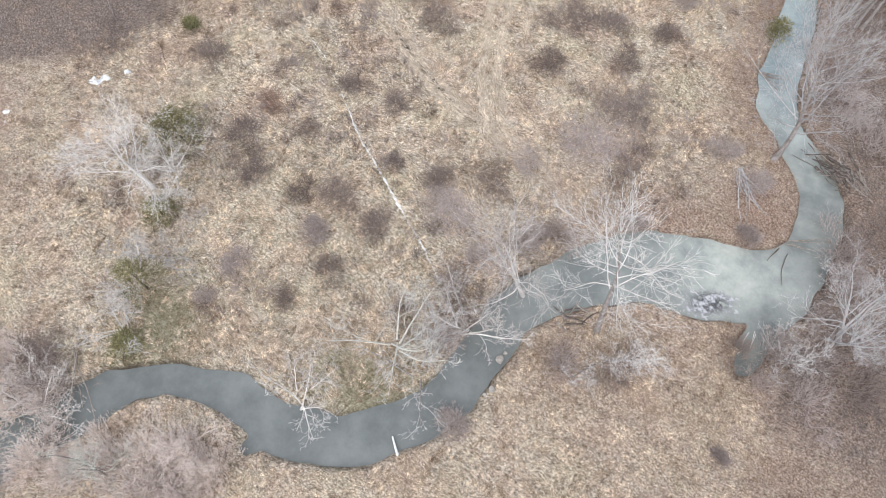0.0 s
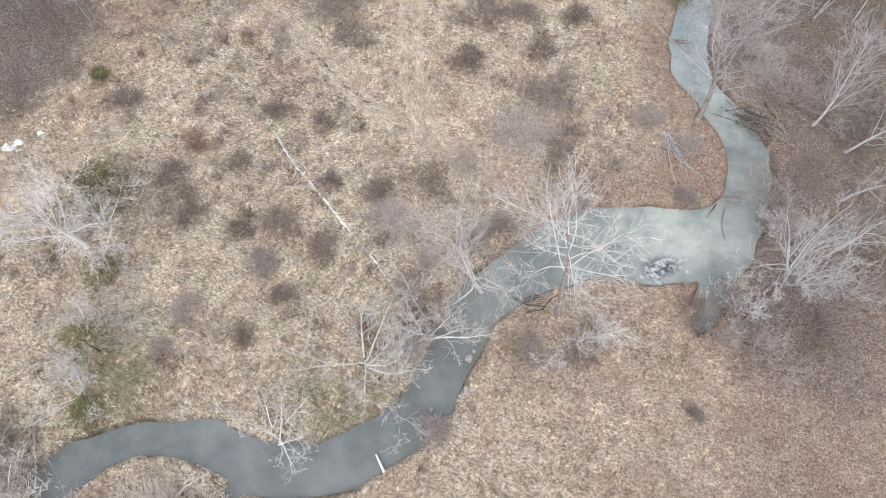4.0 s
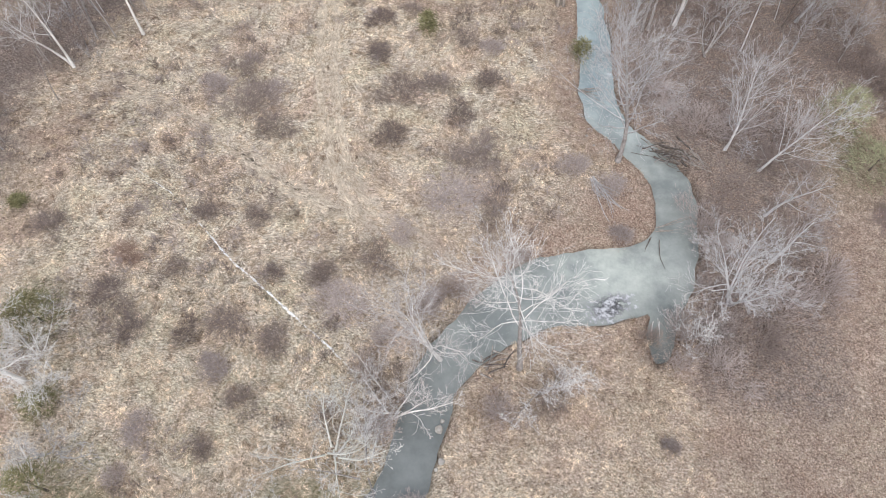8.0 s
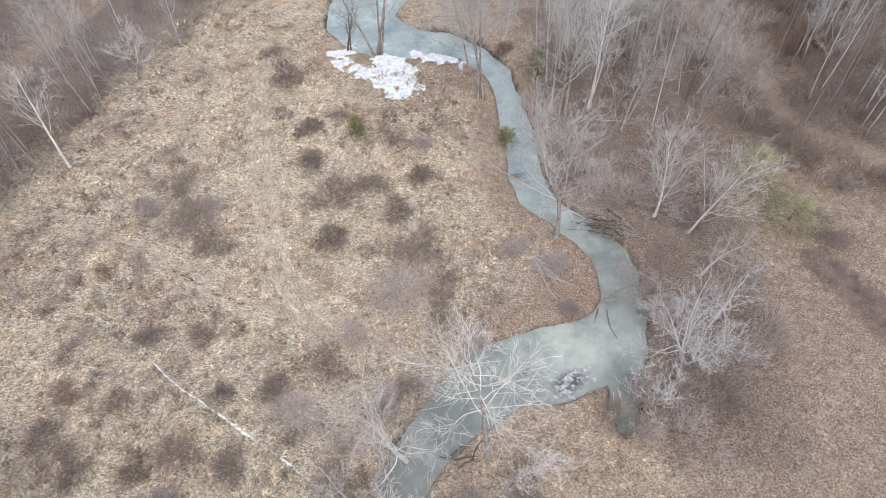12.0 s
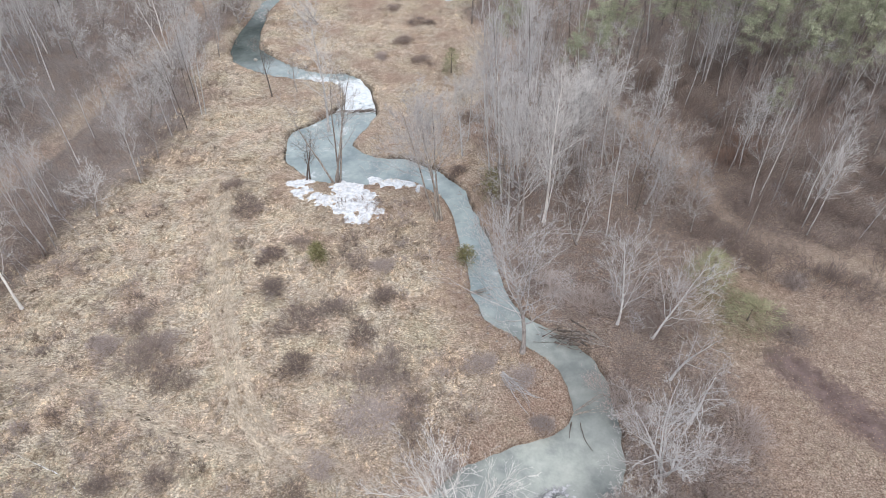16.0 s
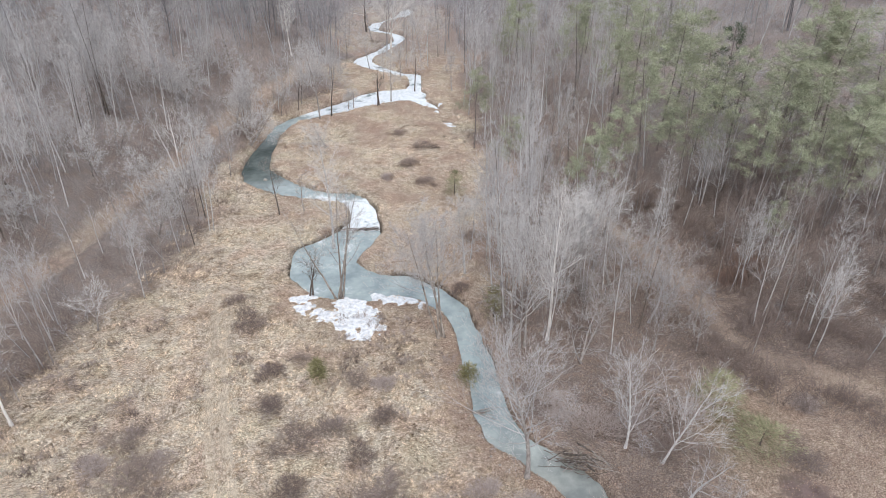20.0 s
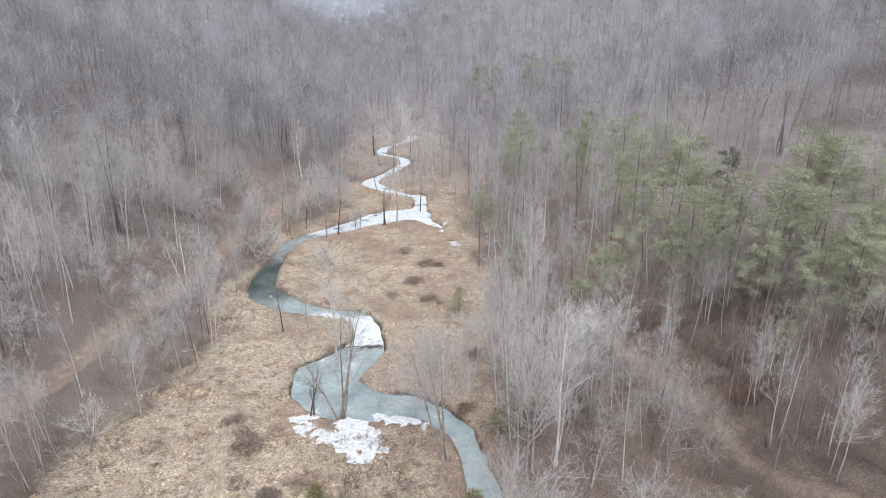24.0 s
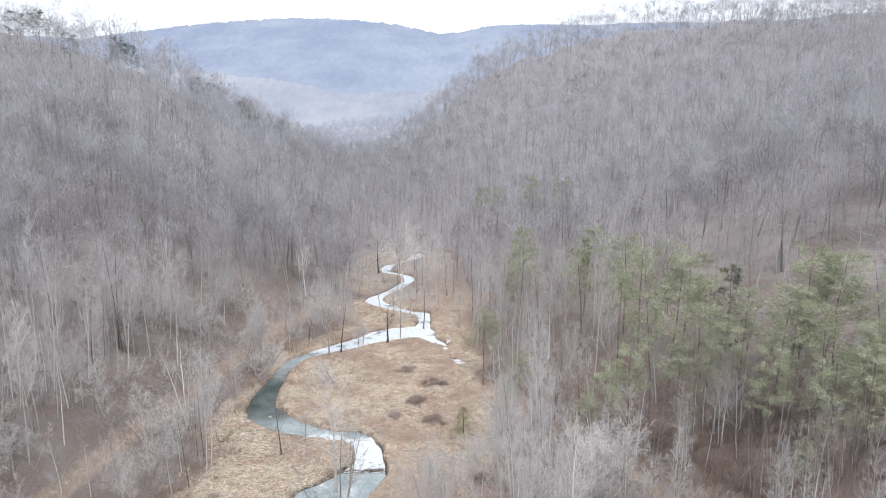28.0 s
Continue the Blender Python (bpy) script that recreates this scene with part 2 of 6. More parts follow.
def bark(name, dark, light, scale=6.0):
    m, nt, b = material(name)
    p = place_of(nt)
    n = noise_of(nt, p, scale, 5, 0.65, (1, 1, 0.35))
    c = ramp_of(nt, n, [(0.3, dark), (0.62, light)])
    info = nt.nodes.new("ShaderNodeObjectInfo")
    tint = ramp_of(nt, info.outputs["Random"], [(0, (0.82, 0.8, 0.8)), (1, (1.1, 1.08, 1.06))])
    nt.links.new(mix_of(nt, 1.0, c, tint, "MULTIPLY"), b.inputs["Base Color"])
    b.inputs["Roughness"].default_value = 0.9
    b.inputs["Specular IOR Level"].default_value = 0.2
    return m


BARK_WHITE = bark("sycamore bark", (0.5, 0.475, 0.45), (0.90, 0.885, 0.86), 2.0)
BARK_GREY = bark("grey bark", (0.19, 0.17, 0.16), (0.46, 0.43, 0.41))
BARK_DARK = bark("dark bark", (0.06, 0.05, 0.045), (0.20, 0.17, 0.15))
BARK_PINE = bark("pine bark", (0.11, 0.095, 0.088), (0.30, 0.26, 0.24))
TWIG_PALE = bark("pale twigs", (0.45, 0.437, 0.428), (0.80, 0.788, 0.772))
TWIG_PINK = bark("pinkish twigs", (0.295, 0.245, 0.228), (0.57, 0.50, 0.47))
TWIG_BROWN = bark("brown twigs", (0.155, 0.12, 0.107), (0.32, 0.26, 0.235))
TWIG_BLUSH = bark("blush twigs", (0.62, 0.535, 0.485), (0.93, 0.845, 0.785))
TWIG_UMBER = bark("umber twigs", (0.19, 0.15, 0.132), (0.38, 0.315, 0.285))
TWIG_RUST = bark("rusty leaves", (0.22, 0.145, 0.115), (0.44, 0.315, 0.255))
TWIG_GREY = bark("grey twigs", (0.30, 0.295, 0.296), (0.62, 0.612, 0.612))
TWIG_SILVER = bark("silvery twigs", (0.38, 0.374, 0.374), (0.70, 0.692, 0.69))
BARK_PALE = bark("pale lichened bark", (0.46, 0.46, 0.42), (0.82, 0.82, 0.77), 2.0)
PALE_GREEN = bark("lichened bark", (0.30, 0.31, 0.27), (0.60, 0.62, 0.55))


def forest_bark(name, pale):
    m, nt, b = material(name)
    r = nt.nodes.new("ShaderNodeNewGeometry").outputs["Random Per Island"]
    c = ramp_of(nt, r, [(0, (0.38, 0.378, 0.39)), (0.5, (0.465, 0.463, 0.477)), (1, (0.55, 0.548, 0.562))])
    patch = noise_of(nt, place_of(nt), 0.13, 4, 0.6)
    c = mix_of(nt, 1.0, c, ramp_of(nt, patch, [(0.38, (0.60, 0.57, 0.565)), (0.5, (0.97, 0.96, 0.96)), (0.62, (1.3, 1.3, 1.31))]), "MULTIPLY")
    # pale: share of blue-grey distance haze painted into the bark colour
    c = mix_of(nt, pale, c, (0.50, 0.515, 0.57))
    nt.links.new(c, b.inputs["Base Color"])
    b.inputs["Roughness"].default_value = 0.95
    b.inputs["Specular IOR Level"].default_value = 0.05
    # a mist of twigs lets light through
    thin = nt.nodes.new("ShaderNodeBsdfTranslucent")
    nt.links.new(c, thin.inputs["Color"])
    both = nt.nodes.new("ShaderNodeMixShader")
    both.inputs[0].default_value = 0.45
    nt.links.new(b.outputs[0], both.inputs[1])
    nt.links.new(thin.outputs[0], both.inputs[2])
    nt.links.new(both.outputs[0], nt.nodes["Material Output"].inputs["Surface"])
    return m


FOREST = forest_bark("far woods bark", 0.0)
VALLEY_HAZE_WOODS = forest_bark("distant valley woods, haze tint", 0.7)


def ground_material():
    m, nt, b = material("ground")
    p = place_of(nt)
    za = nt.nodes.new("ShaderNodeAttribute")
    za.attribute_name = "zone"
    zb = nt.nodes.new("ShaderNodeAttribute")
    zb.attribute_name = "wear_shade"
    sa = nt.nodes.new("ShaderNodeSeparateColor")
    sb = nt.nodes.new("ShaderNodeSeparateColor")
    nt.links.new(za.outputs["Color"], sa.inputs[0])
    nt.links.new(zb.outputs["Color"], sb.inputs[0])
    leaf, wood, mud = sa.outputs
    green, rut, soil_shade = sb.outputs
    fine = noise_of(nt, p, 7.5, 6, 0.8)
    mid = noise_of(nt, p, 0.8, 6, 0.7)
    big = noise_of(nt, p, 0.11, 5, 0.65)
    # matted straw: strands that swirl with the lie of the grass
    swirl = node(nt, "ShaderNodeTexNoise", Scale=0.55, Detail=3.0, Roughness=0.6)
    nt.links.new(p, swirl.inputs["Vector"])
    push = nt.nodes.new("ShaderNodeVectorMath")
    push.operation = "MULTIPLY_ADD"
    push.inputs[1].default_value = (1.3, 1.3, 0.0)
    nt.links.new(swirl.outputs["Color"], push.inputs[0])
    nt.links.new(p, push.inputs[2])
    comb = noise_of(nt, push.outputs[0], 3.6, 6, 0.8, (1.0, 2.2, 1.0))
    clump = noise_of(nt, push.outputs[0], 0.75, 5, 0.7)
    straw = ramp_of(nt, comb, [(0.35, (0.125, 0.099, 0.077)), (0.45, (0.43, 0.36, 0.285)), (0.54, (0.77, 0.675, 0.555)), (0.64, (0.94, 0.865, 0.755))])
    dull = ramp_of(nt, fine, [(0.40, (0.07, 0.052, 0.042)), (0.5, (0.24, 0.188, 0.15)), (0.62, (0.58, 0.485, 0.40))])
    straw = mix_of(nt, ramp_of(nt, clump, [(0.50, (0, 0, 0)), (0.64, (0.75, 0.75, 0.75))]), straw, dull)
    straw = mix_of(nt, ramp_of(nt, big, [(0.5, (0, 0, 0)), (0.68, (0.6, 0.6, 0.6))]), straw, ramp_of(nt, fine, [(0.35, (0.12, 0.088, 0.068)), (0.7, (0.36, 0.285, 0.22))]))
    hue = noise_of(nt, p, 0.22, 3, 0.55)
    straw = mix_of(nt, 0.8, straw, ramp_of(nt, hue, [(0.35, (0.97, 0.98, 0.89)), (0.5, (1, 1, 1)), (0.66, (1.06, 0.93, 0.9))]), "MULTIPLY")
    straw = mix_of(nt, 1.0, straw, ramp_of(nt, fine, [(0.37, (0.42, 0.39, 0.36)), (0.49, (1.0, 1.0, 1.0)), (0.62, (1.38, 1.38, 1.36))]), "MULTIPLY")
    litter = ramp_of(nt, fine, [(0.38, (0.15, 0.095, 0.072)), (0.5, (0.38, 0.262, 0.203)), (0.62, (0.72, 0.56, 0.46))])
    litter = mix_of(nt, ramp_of(nt, mid, [(0.48, (0, 0, 0)), (0.66, (0.35, 0.35, 0.35))]), litter, dull)
    floor = ramp_of(nt, fine, [(0.37, (0.095, 0.075, 0.066)), (0.5, (0.235, 0.187, 0.162)), (0.64, (0.47, 0.395, 0.352))])
    floor = mix_of(nt, ramp_of(nt, mid, [(0.48, (0, 0, 0)), (0.66, (0.5, 0.5, 0.5))]), floor, litter)
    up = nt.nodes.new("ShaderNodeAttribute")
    up.attribute_name = "upland_haze"
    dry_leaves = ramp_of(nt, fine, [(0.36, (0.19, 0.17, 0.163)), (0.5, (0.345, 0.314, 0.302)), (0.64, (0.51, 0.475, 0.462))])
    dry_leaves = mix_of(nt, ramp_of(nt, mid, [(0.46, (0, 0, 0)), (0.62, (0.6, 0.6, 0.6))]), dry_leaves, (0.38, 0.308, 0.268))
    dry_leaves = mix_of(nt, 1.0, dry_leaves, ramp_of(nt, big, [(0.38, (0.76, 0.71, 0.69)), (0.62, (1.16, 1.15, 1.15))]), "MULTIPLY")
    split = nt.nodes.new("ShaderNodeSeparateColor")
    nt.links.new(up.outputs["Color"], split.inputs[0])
    # distance haze painted into the leaf colour: greyer, then pale blue
    hazed_leaves = ramp_of(nt, fine, [(0.36, (0.225, 0.208, 0.212)), (0.5, (0.33, 0.31, 0.318)), (0.64, (0.46, 0.44, 0.448))])
    dry_leaves = mix_of(nt, split.outputs[1], dry_leaves, hazed_leaves)
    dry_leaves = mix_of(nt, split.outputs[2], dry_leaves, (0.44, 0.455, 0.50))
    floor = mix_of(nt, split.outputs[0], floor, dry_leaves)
    muddy = ramp_of(nt, mid, [(0.35, (0.165, 0.117, 0.109)), (0.65, (0.30, 0.225, 0.208))])
    soft = noise_of(nt, p, 1.4, 5, 0.7)

    def edge(mask, width=0.22):
        raised = math_of(nt, "ADD", mask, math_of(nt, "MULTIPLY", math_of(nt, "SUBTRACT", soft, 0.5), 1.2))
        return ramp_of(nt, raised, [(0.5 - width, (0, 0, 0)), (0.5 + width, (1, 1, 1))])

    c = mix_of(nt, edge(leaf, 0.45), straw, litter)
    c = mix_of(nt, edge(wood, 0.35), c, floor)
    c = mix_of(nt, math_of(nt, "MULTIPLY", rut, 0.6), c, (0.66, 0.57, 0.47))
    c = mix_of(nt, edge(mud), c, muddy)
    c = mix_of(nt, math_of(nt, "MULTIPLY", edge(green, 0.35), 0.55), c, (0.14, 0.15, 0.06))
    # dark earth, together with the shadow painted along the banks
    c = mix_of(nt, edge(soil_shade, 0.3), c, ramp_of(nt, fine, [(0.3, (0.04, 0.032, 0.025)), (0.7, (0.17, 0.135, 0.105))]))
    nt.links.new(c, b.inputs["Base Color"])
    b.inputs["Roughness"].default_value = 0.95
    b.inputs["Specular IOR Level"].default_value = 0.15
    h = math_of(nt, "ADD", math_of(nt, "MULTIPLY", fine, 0.5), comb)
    bump_of(nt, b, h, 1.0, 0.22)
    return m


def water_material():
    m, nt, b = material("creek water")
    p = place_of(nt)
    at = nt.nodes.new("ShaderNodeAttribute")
    at.attribute_name = "ice"
    sp = nt.nodes.new("ShaderNodeSeparateColor")
    nt.links.new(at.outputs["Color"], sp.inputs[0])
    ice, pond, dark = sp.outputs
    big = noise_of(nt, p, 0.28, 6, 0.68)
    fine = noise_of(nt, p, 2.4, 6, 0.7)
    c = ramp_of(nt, big, [(0.35, (0.13, 0.141, 0.139)), (0.65, (0.202, 0.215, 0.211))])
    # pond milkiness, upstream also the pale sheen of reflected sky
    milky_sheen = ramp_of(nt, big, [(0.36, (0.25, 0.272, 0.262)), (0.5, (0.375, 0.40, 0.368)), (0.62, (0.475, 0.495, 0.455))])
    c = mix_of(nt, pond, c, milky_sheen)
    reflect_paint = nt.nodes.new("ShaderNodeAttribute")
    reflect_paint.attribute_name = "clear"
    shade = nt.nodes.new("ShaderNodeSeparateColor")
    nt.links.new(reflect_paint.outputs["Color"], shade.inputs[0])
    # blue of the reflected sky painted into the water colour
    c = mix_of(nt, shade.outputs[0], c, ramp_of(nt, big, [(0.36, (0.24, 0.32, 0.35)), (0.62, (0.37, 0.46, 0.49))]))
    # dark reflection of trees painted into the water at the bend
    c = mix_of(nt, shade.outputs[1], c, ramp_of(nt, big, [(0.36, (0.03, 0.045, 0.042)), (0.62, (0.11, 0.135, 0.13))]))
    raised = math_of(nt, "ADD", ice, math_of(nt, "ADD", math_of(nt, "MULTIPLY", math_of(nt, "SUBTRACT", big, 0.5), 1.5), math_of(nt, "MULTIPLY", math_of(nt, "SUBTRACT", fine, 0.5), 0.45)))
    cover = ramp_of(nt, raised, [(0.42, (0, 0, 0)), (0.62, (1, 1, 1))])
    c = mix_of(nt, cover, c, ramp_of(nt, fine, [(0.35, (0.56, 0.62, 0.66)), (0.6, (0.80, 0.83, 0.86))]))
    c = mix_of(nt, ramp_of(nt, math_of(nt, "ADD", dark, math_of(nt, "MULTIPLY", math_of(nt, "SUBTRACT", fine, 0.5), 1.5)), [(0.4, (0, 0, 0)), (0.55, (1, 1, 1))]), c, ramp_of(nt, fine, [(0.45, (0.07, 0.07, 0.075)), (0.62, (0.48, 0.48, 0.50))]))
    nt.links.new(c, b.inputs["Base Color"])
    nt.links.new(ramp_of(nt, raised, [(0.42, (0.12, 0.12, 0.12)), (0.62, (0.55, 0.55, 0.55))]), b.inputs["Roughness"])
    b.inputs["IOR"].default_value = 1.33
    bump_of(nt, b, noise_of(nt, p, 1.1, 3, 0.5), 0.06, 0.05)
    return m


def simple(name, stops, scale, rough=0.9, per_island=False, bump=0.0):
    m, nt, b = material(name)
    p = place_of(nt)
    f = nt.nodes.new("ShaderNodeNewGeometry").outputs["Random Per Island"] if per_island else noise_of(nt, p, scale, 5, 0.65)
    c = ramp_of(nt, f, stops)
    if per_island:
        c = mix_of(nt, 1.0, c, ramp_of(nt, noise_of(nt, p, scale, 3, 0.6), [(0.3, (0.62, 0.58, 0.54)), (0.65, (1.12, 1.1, 1.06))]), "MULTIPLY")
    nt.links.new(c, b.inputs["Base Color"])
    b.inputs["Roughness"].default_value = rough
    b.inputs["Specular IOR Level"].default_value = 0.25
    if bump:
        bump_of(nt, b, noise_of(nt, p, scale * 3, 4, 0.6), 0.6, bump)
    return m


GROUND = ground_material()
WATER = water_material()
def grass_material():
    m, nt, b = material("dry grass")
    p = place_of(nt)
    r = nt.nodes.new("ShaderNodeNewGeometry").outputs["Random Per Island"]
    c = ramp_of(nt, r, [(0, (0.29, 0.235, 0.18)), (0.3, (0.50, 0.42, 0.336)), (0.65, (0.72, 0.62, 0.512)), (1, (0.88, 0.79, 0.68))])
    c = mix_of(nt, 1.0, c, ramp_of(nt, noise_of(nt, p, 0.42, 4, 0.65), [(0.36, (0.54, 0.47, 0.43)), (0.47, (1.0, 0.955, 0.9)), (0.62, (1.2, 1.18, 1.12))]), "MULTIPLY")
    tone = nt.nodes.new("ShaderNodeAttribute")
    tone.attribute_name = "tone"
    c = mix_of(nt, 1.0, c, ramp_of(nt, tone.outputs["Fac"], [(0, (0.30, 0.255, 0.215)), (0.35, (0.78, 0.74, 0.69)), (0.7, (1.1, 1.08, 1.05)), (1, (1.25, 1.24, 1.22))]), "MULTIPLY")
    nt.links.new(mix_of(nt, 0.9, c, ramp_of(nt, noise_of(nt, p, 4.5, 4, 0.75), [(0.38, (0.36, 0.32, 0.285)), (0.48, (1.0, 0.99, 0.98)), (0.60, (1.38, 1.37, 1.35))]), "MULTIPLY"), b.inputs["Base Color"])
    b.inputs["Roughness"].default_value = 0.85
    b.inputs["Specular IOR Level"].default_value = 0.25
    return m


GRASS = grass_material()
FIELD = simple("brown field grass", [(0, (0.20, 0.152, 0.117)), (0.45, (0.36, 0.285, 0.226)), (1, (0.53, 0.44, 0.362))], 0.9, per_island=True)
PRESSED = simple("pressed straw", [(0, (0.40, 0.33, 0.26)), (1, (0.88, 0.79, 0.67))], 0.8, per_island=True)
LEAVES = simple("fallen leaves", [(0, (0.19, 0.11, 0.08)), (0.5, (0.43, 0.28, 0.21)), (1, (0.70, 0.53, 0.43))], 0.4, per_island=True)
NEEDLES = simple("pine needles", [(0, (0.24, 0.265, 0.185)), (0.5, (0.405, 0.44, 0.32)), (1, (0.57, 0.605, 0.46))], 0.3, per_island=True)
SPRUCE = simple("dark spruce needles", [(0, (0.045, 0.065, 0.045)), (0.5, (0.10, 0.13, 0.09)), (1, (0.19, 0.22, 0.15))], 0.3, per_island=True)
OLIVE = simple("olive foliage", [(0, (0.24, 0.24, 0.15)), (0.5, (0.37, 0.37, 0.24)), (1, (0.50, 0.50, 0.34))], 0.5, per_island=True)
CEDAR = simple("cedar foliage", [(0, (0.12, 0.118, 0.062)), (0.5, (0.25, 0.238, 0.125)), (1, (0.40, 0.38, 0.22))], 0.5, per_island=True)
SNOW = simple("old snow", [(0.35, (0.46, 0.48, 0.52)), (0.47, (0.66, 0.68, 0.71)), (0.6, (0.80, 0.81, 0.83))], 2.2, 0.6, bump=0.03)
DITCH_SNOW = simple("snow caught in grass", [(0.36, (0.40, 0.35, 0.30)), (0.43, (0.68, 0.65, 0.62)), (0.52, (0.82, 0.82, 0.82))], 5.0, 0.7)
ROCK = simple("river stone", [(0.3, (0.24, 0.22, 0.2)), (0.65, (0.46, 0.43, 0.39))], 5.0, bump=0.02)
PIPE = simple("white plastic", [(0.3, (0.74, 0.74, 0.72)), (0.7, (0.84, 0.84, 0.83))], 3.0, 0.45)
DEADWOOD = bark("weathered wood", (0.17, 0.14, 0.12), (0.44, 0.40, 0.36), 4.0)
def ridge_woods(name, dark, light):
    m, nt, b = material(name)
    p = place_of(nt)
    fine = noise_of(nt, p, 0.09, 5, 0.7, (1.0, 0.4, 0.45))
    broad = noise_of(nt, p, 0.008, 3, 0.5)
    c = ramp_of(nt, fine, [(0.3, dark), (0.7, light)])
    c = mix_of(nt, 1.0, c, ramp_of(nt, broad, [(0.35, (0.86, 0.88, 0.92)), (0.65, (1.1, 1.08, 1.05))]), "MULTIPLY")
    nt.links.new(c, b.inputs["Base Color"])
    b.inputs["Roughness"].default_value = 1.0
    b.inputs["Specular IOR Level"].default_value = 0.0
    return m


# blue-grey air haze is put into the ridge colours, paler on the nearer one
RIDGE = [ridge_woods("distant ridge woods, haze tint", (0.265, 0.305, 0.385), (0.315, 0.355, 0.435)), ridge_woods("nearer ridge woods, haze tint", (0.315, 0.335, 0.385), (0.37, 0.388, 0.435))]


# ---------------------------------------------------------------- mesh helpers
def mesh_from(name, verts, faces, mat, smooth_faces=False):
    """A mesh from arrays: verts (n, 3), faces (m, k) with one k."""
    verts, faces = np.asarray(verts, np.float32), np.asarray(faces, np.int32)
    me = bpy.data.meshes.new(name)
    k = faces.shape[1]
    me.vertices.add(len(verts))
    me.vertices.foreach_set("co", verts.ravel())
    me.loops.add(faces.size)
    me.loops.foreach_set("vertex_index", faces.ravel())
    me.polygons.add(len(faces))
    me.polygons.foreach_set("loop_start", np.arange(0, faces.size, k, dtype=np.int32))
    if smooth_faces:
        me.polygons.foreach_set("use_smooth", np.ones(len(faces), bool))
    me.update(calc_edges=True)
    me.materials.append(mat)
    return me


def paint(me, name, values):
    a = me.color_attributes.new(name, "FLOAT_COLOR", "POINT")
    rgba = np.ones((len(values), 4), np.float32)
    rgba[:, :3] = values
    a.data.foreach_set("color", rgba.ravel())


def part(name, me, parent, label=""):
    ob = new(name, me)
    ob.parent = parent
    if label:
        tagged(ob, label)
    return ob


def tubes(P, R, sides):
    """Tapered tubes along the polylines P (b, n, 3) with the radii R (b, n)."""
    b, n, _ = P.shape
    T = np.gradient(P, axis=1)
    T /= np.linalg.norm(T, axis=2, keepdims=True) + 1e-9
    ref = np.where(np.abs(T[..., 2:3]) > 0.9, [[[1.0, 0, 0]]], [[[0, 0, 1.0]]])
    U = np.cross(T, ref)
    U /= np.linalg.norm(U, axis=2, keepdims=True) + 1e-9
    V = np.cross(T, U)
    a = np.arange(sides) * 2 * np.pi / sides
    ring = U[:, :, None] * np.cos(a)[None, None, :, None] + V[:, :, None] * np.sin(a)[None, None, :, None]
    verts = (P[:, :, None] + ring * R[:, :, None, None]).reshape(-1, 3)
    i = np.arange(b)[:, None, None] * n * sides + np.arange(n - 1)[None, :, None] * sides
    j = np.arange(sides)[None, None, :]
    k = (j + 1) % sides
    faces = np.stack([i + j, i + k, i + sides + k, i + sides + j], -1).reshape(-1, 4)
    return verts, faces


def join(pieces):
    verts, faces, at = [], [], 0
    for v, f in pieces:
        verts.append(v)
        faces.append(f + at)
        at += len(v)
    return np.concatenate(verts), np.concatenate(faces)


def unit(v):
    return v / (np.linalg.norm(v, axis=-1, keepdims=True) + 1e-9)


def sprout(g, P, R, count, lo, hi, angle, length, thick, steps, bend, lift, taper=0.2):
    """Children of the polylines P: count each, between the fractions lo and hi of the parent."""
    b, n, _ = P.shape
    f = lo + (hi - lo) * (np.arange(count)[None] + g.random((b, count))) / count
    x = f * (n - 1)
    i = np.minimum(x.astype(int), n - 2)
    w = (x - i)[..., None]
    rows = np.arange(b)[:, None]
    start = P[rows, i] * (1 - w) + P[rows, i + 1] * w
    along = unit(P[rows, i + 1] - P[rows, i])
    size = (R[rows, i] * (1 - w[..., 0]) + R[rows, i + 1] * w[..., 0]) * thick
    whole = np.linalg.norm(P[:, -1] - P[:, 0], axis=1)[:, None]
    turn = (np.arange(count)[None] * 2.4 + g.random((b, 1)) * 6.28 + g.normal(0, 0.5, (b, count)))[..., None]
    ref = np.where(np.abs(along[..., 2:3]) > 0.9, [[[1.0, 0, 0]]], [[[0, 0, 1.0]]])
    u = unit(np.cross(along, ref))
    v = np.cross(along, u)
    a = np.radians(angle) * (0.7 + 0.6 * g.random((b, count, 1)))
    d = unit(along * np.cos(a) + (u * np.cos(turn) + v * np.sin(turn)) * np.sin(a))
    L = whole * length * (1.15 - 0.6 * (f - lo) / (hi - lo + 1e-6)) * (0.65 + 0.6 * g.random((b, count)))
    start, d, L, size = start.reshape(-1, 3), d.reshape(-1, 3), L.reshape(-1), size.reshape(-1)
    return run(g, start, d, L, size, steps, bend, lift, taper)


def run(g, start, d, L, size, steps, bend, lift, taper):
    pts = [start]
    for _ in range(steps):
        d = unit(d + g.normal(0, bend, d.shape) + np.array([0, 0, lift]))
        pts.append(pts[-1] + d * (L / steps)[:, None])
    P = np.stack(pts, 1)
    return P, size[:, None] * np.linspace(1, taper, steps + 1)[None]


def corners(v, f):
    """Quads as triangles."""
    return v, np.concatenate([f[:, :3], f[:, [0, 2, 3]]])


def shoots(g, P, half):
    """Twigs as narrow triangles."""
    side = unit(np.cross(P[:, 1] - P[:, 0], g.normal(0, 1, (len(P), 3)))) * half
    v = np.stack([P[:, 0] - side, P[:, 0] + side, P[:, 1]], 1).reshape(-1, 3)
    return v, np.arange(len(v)).reshape(-1, 3)


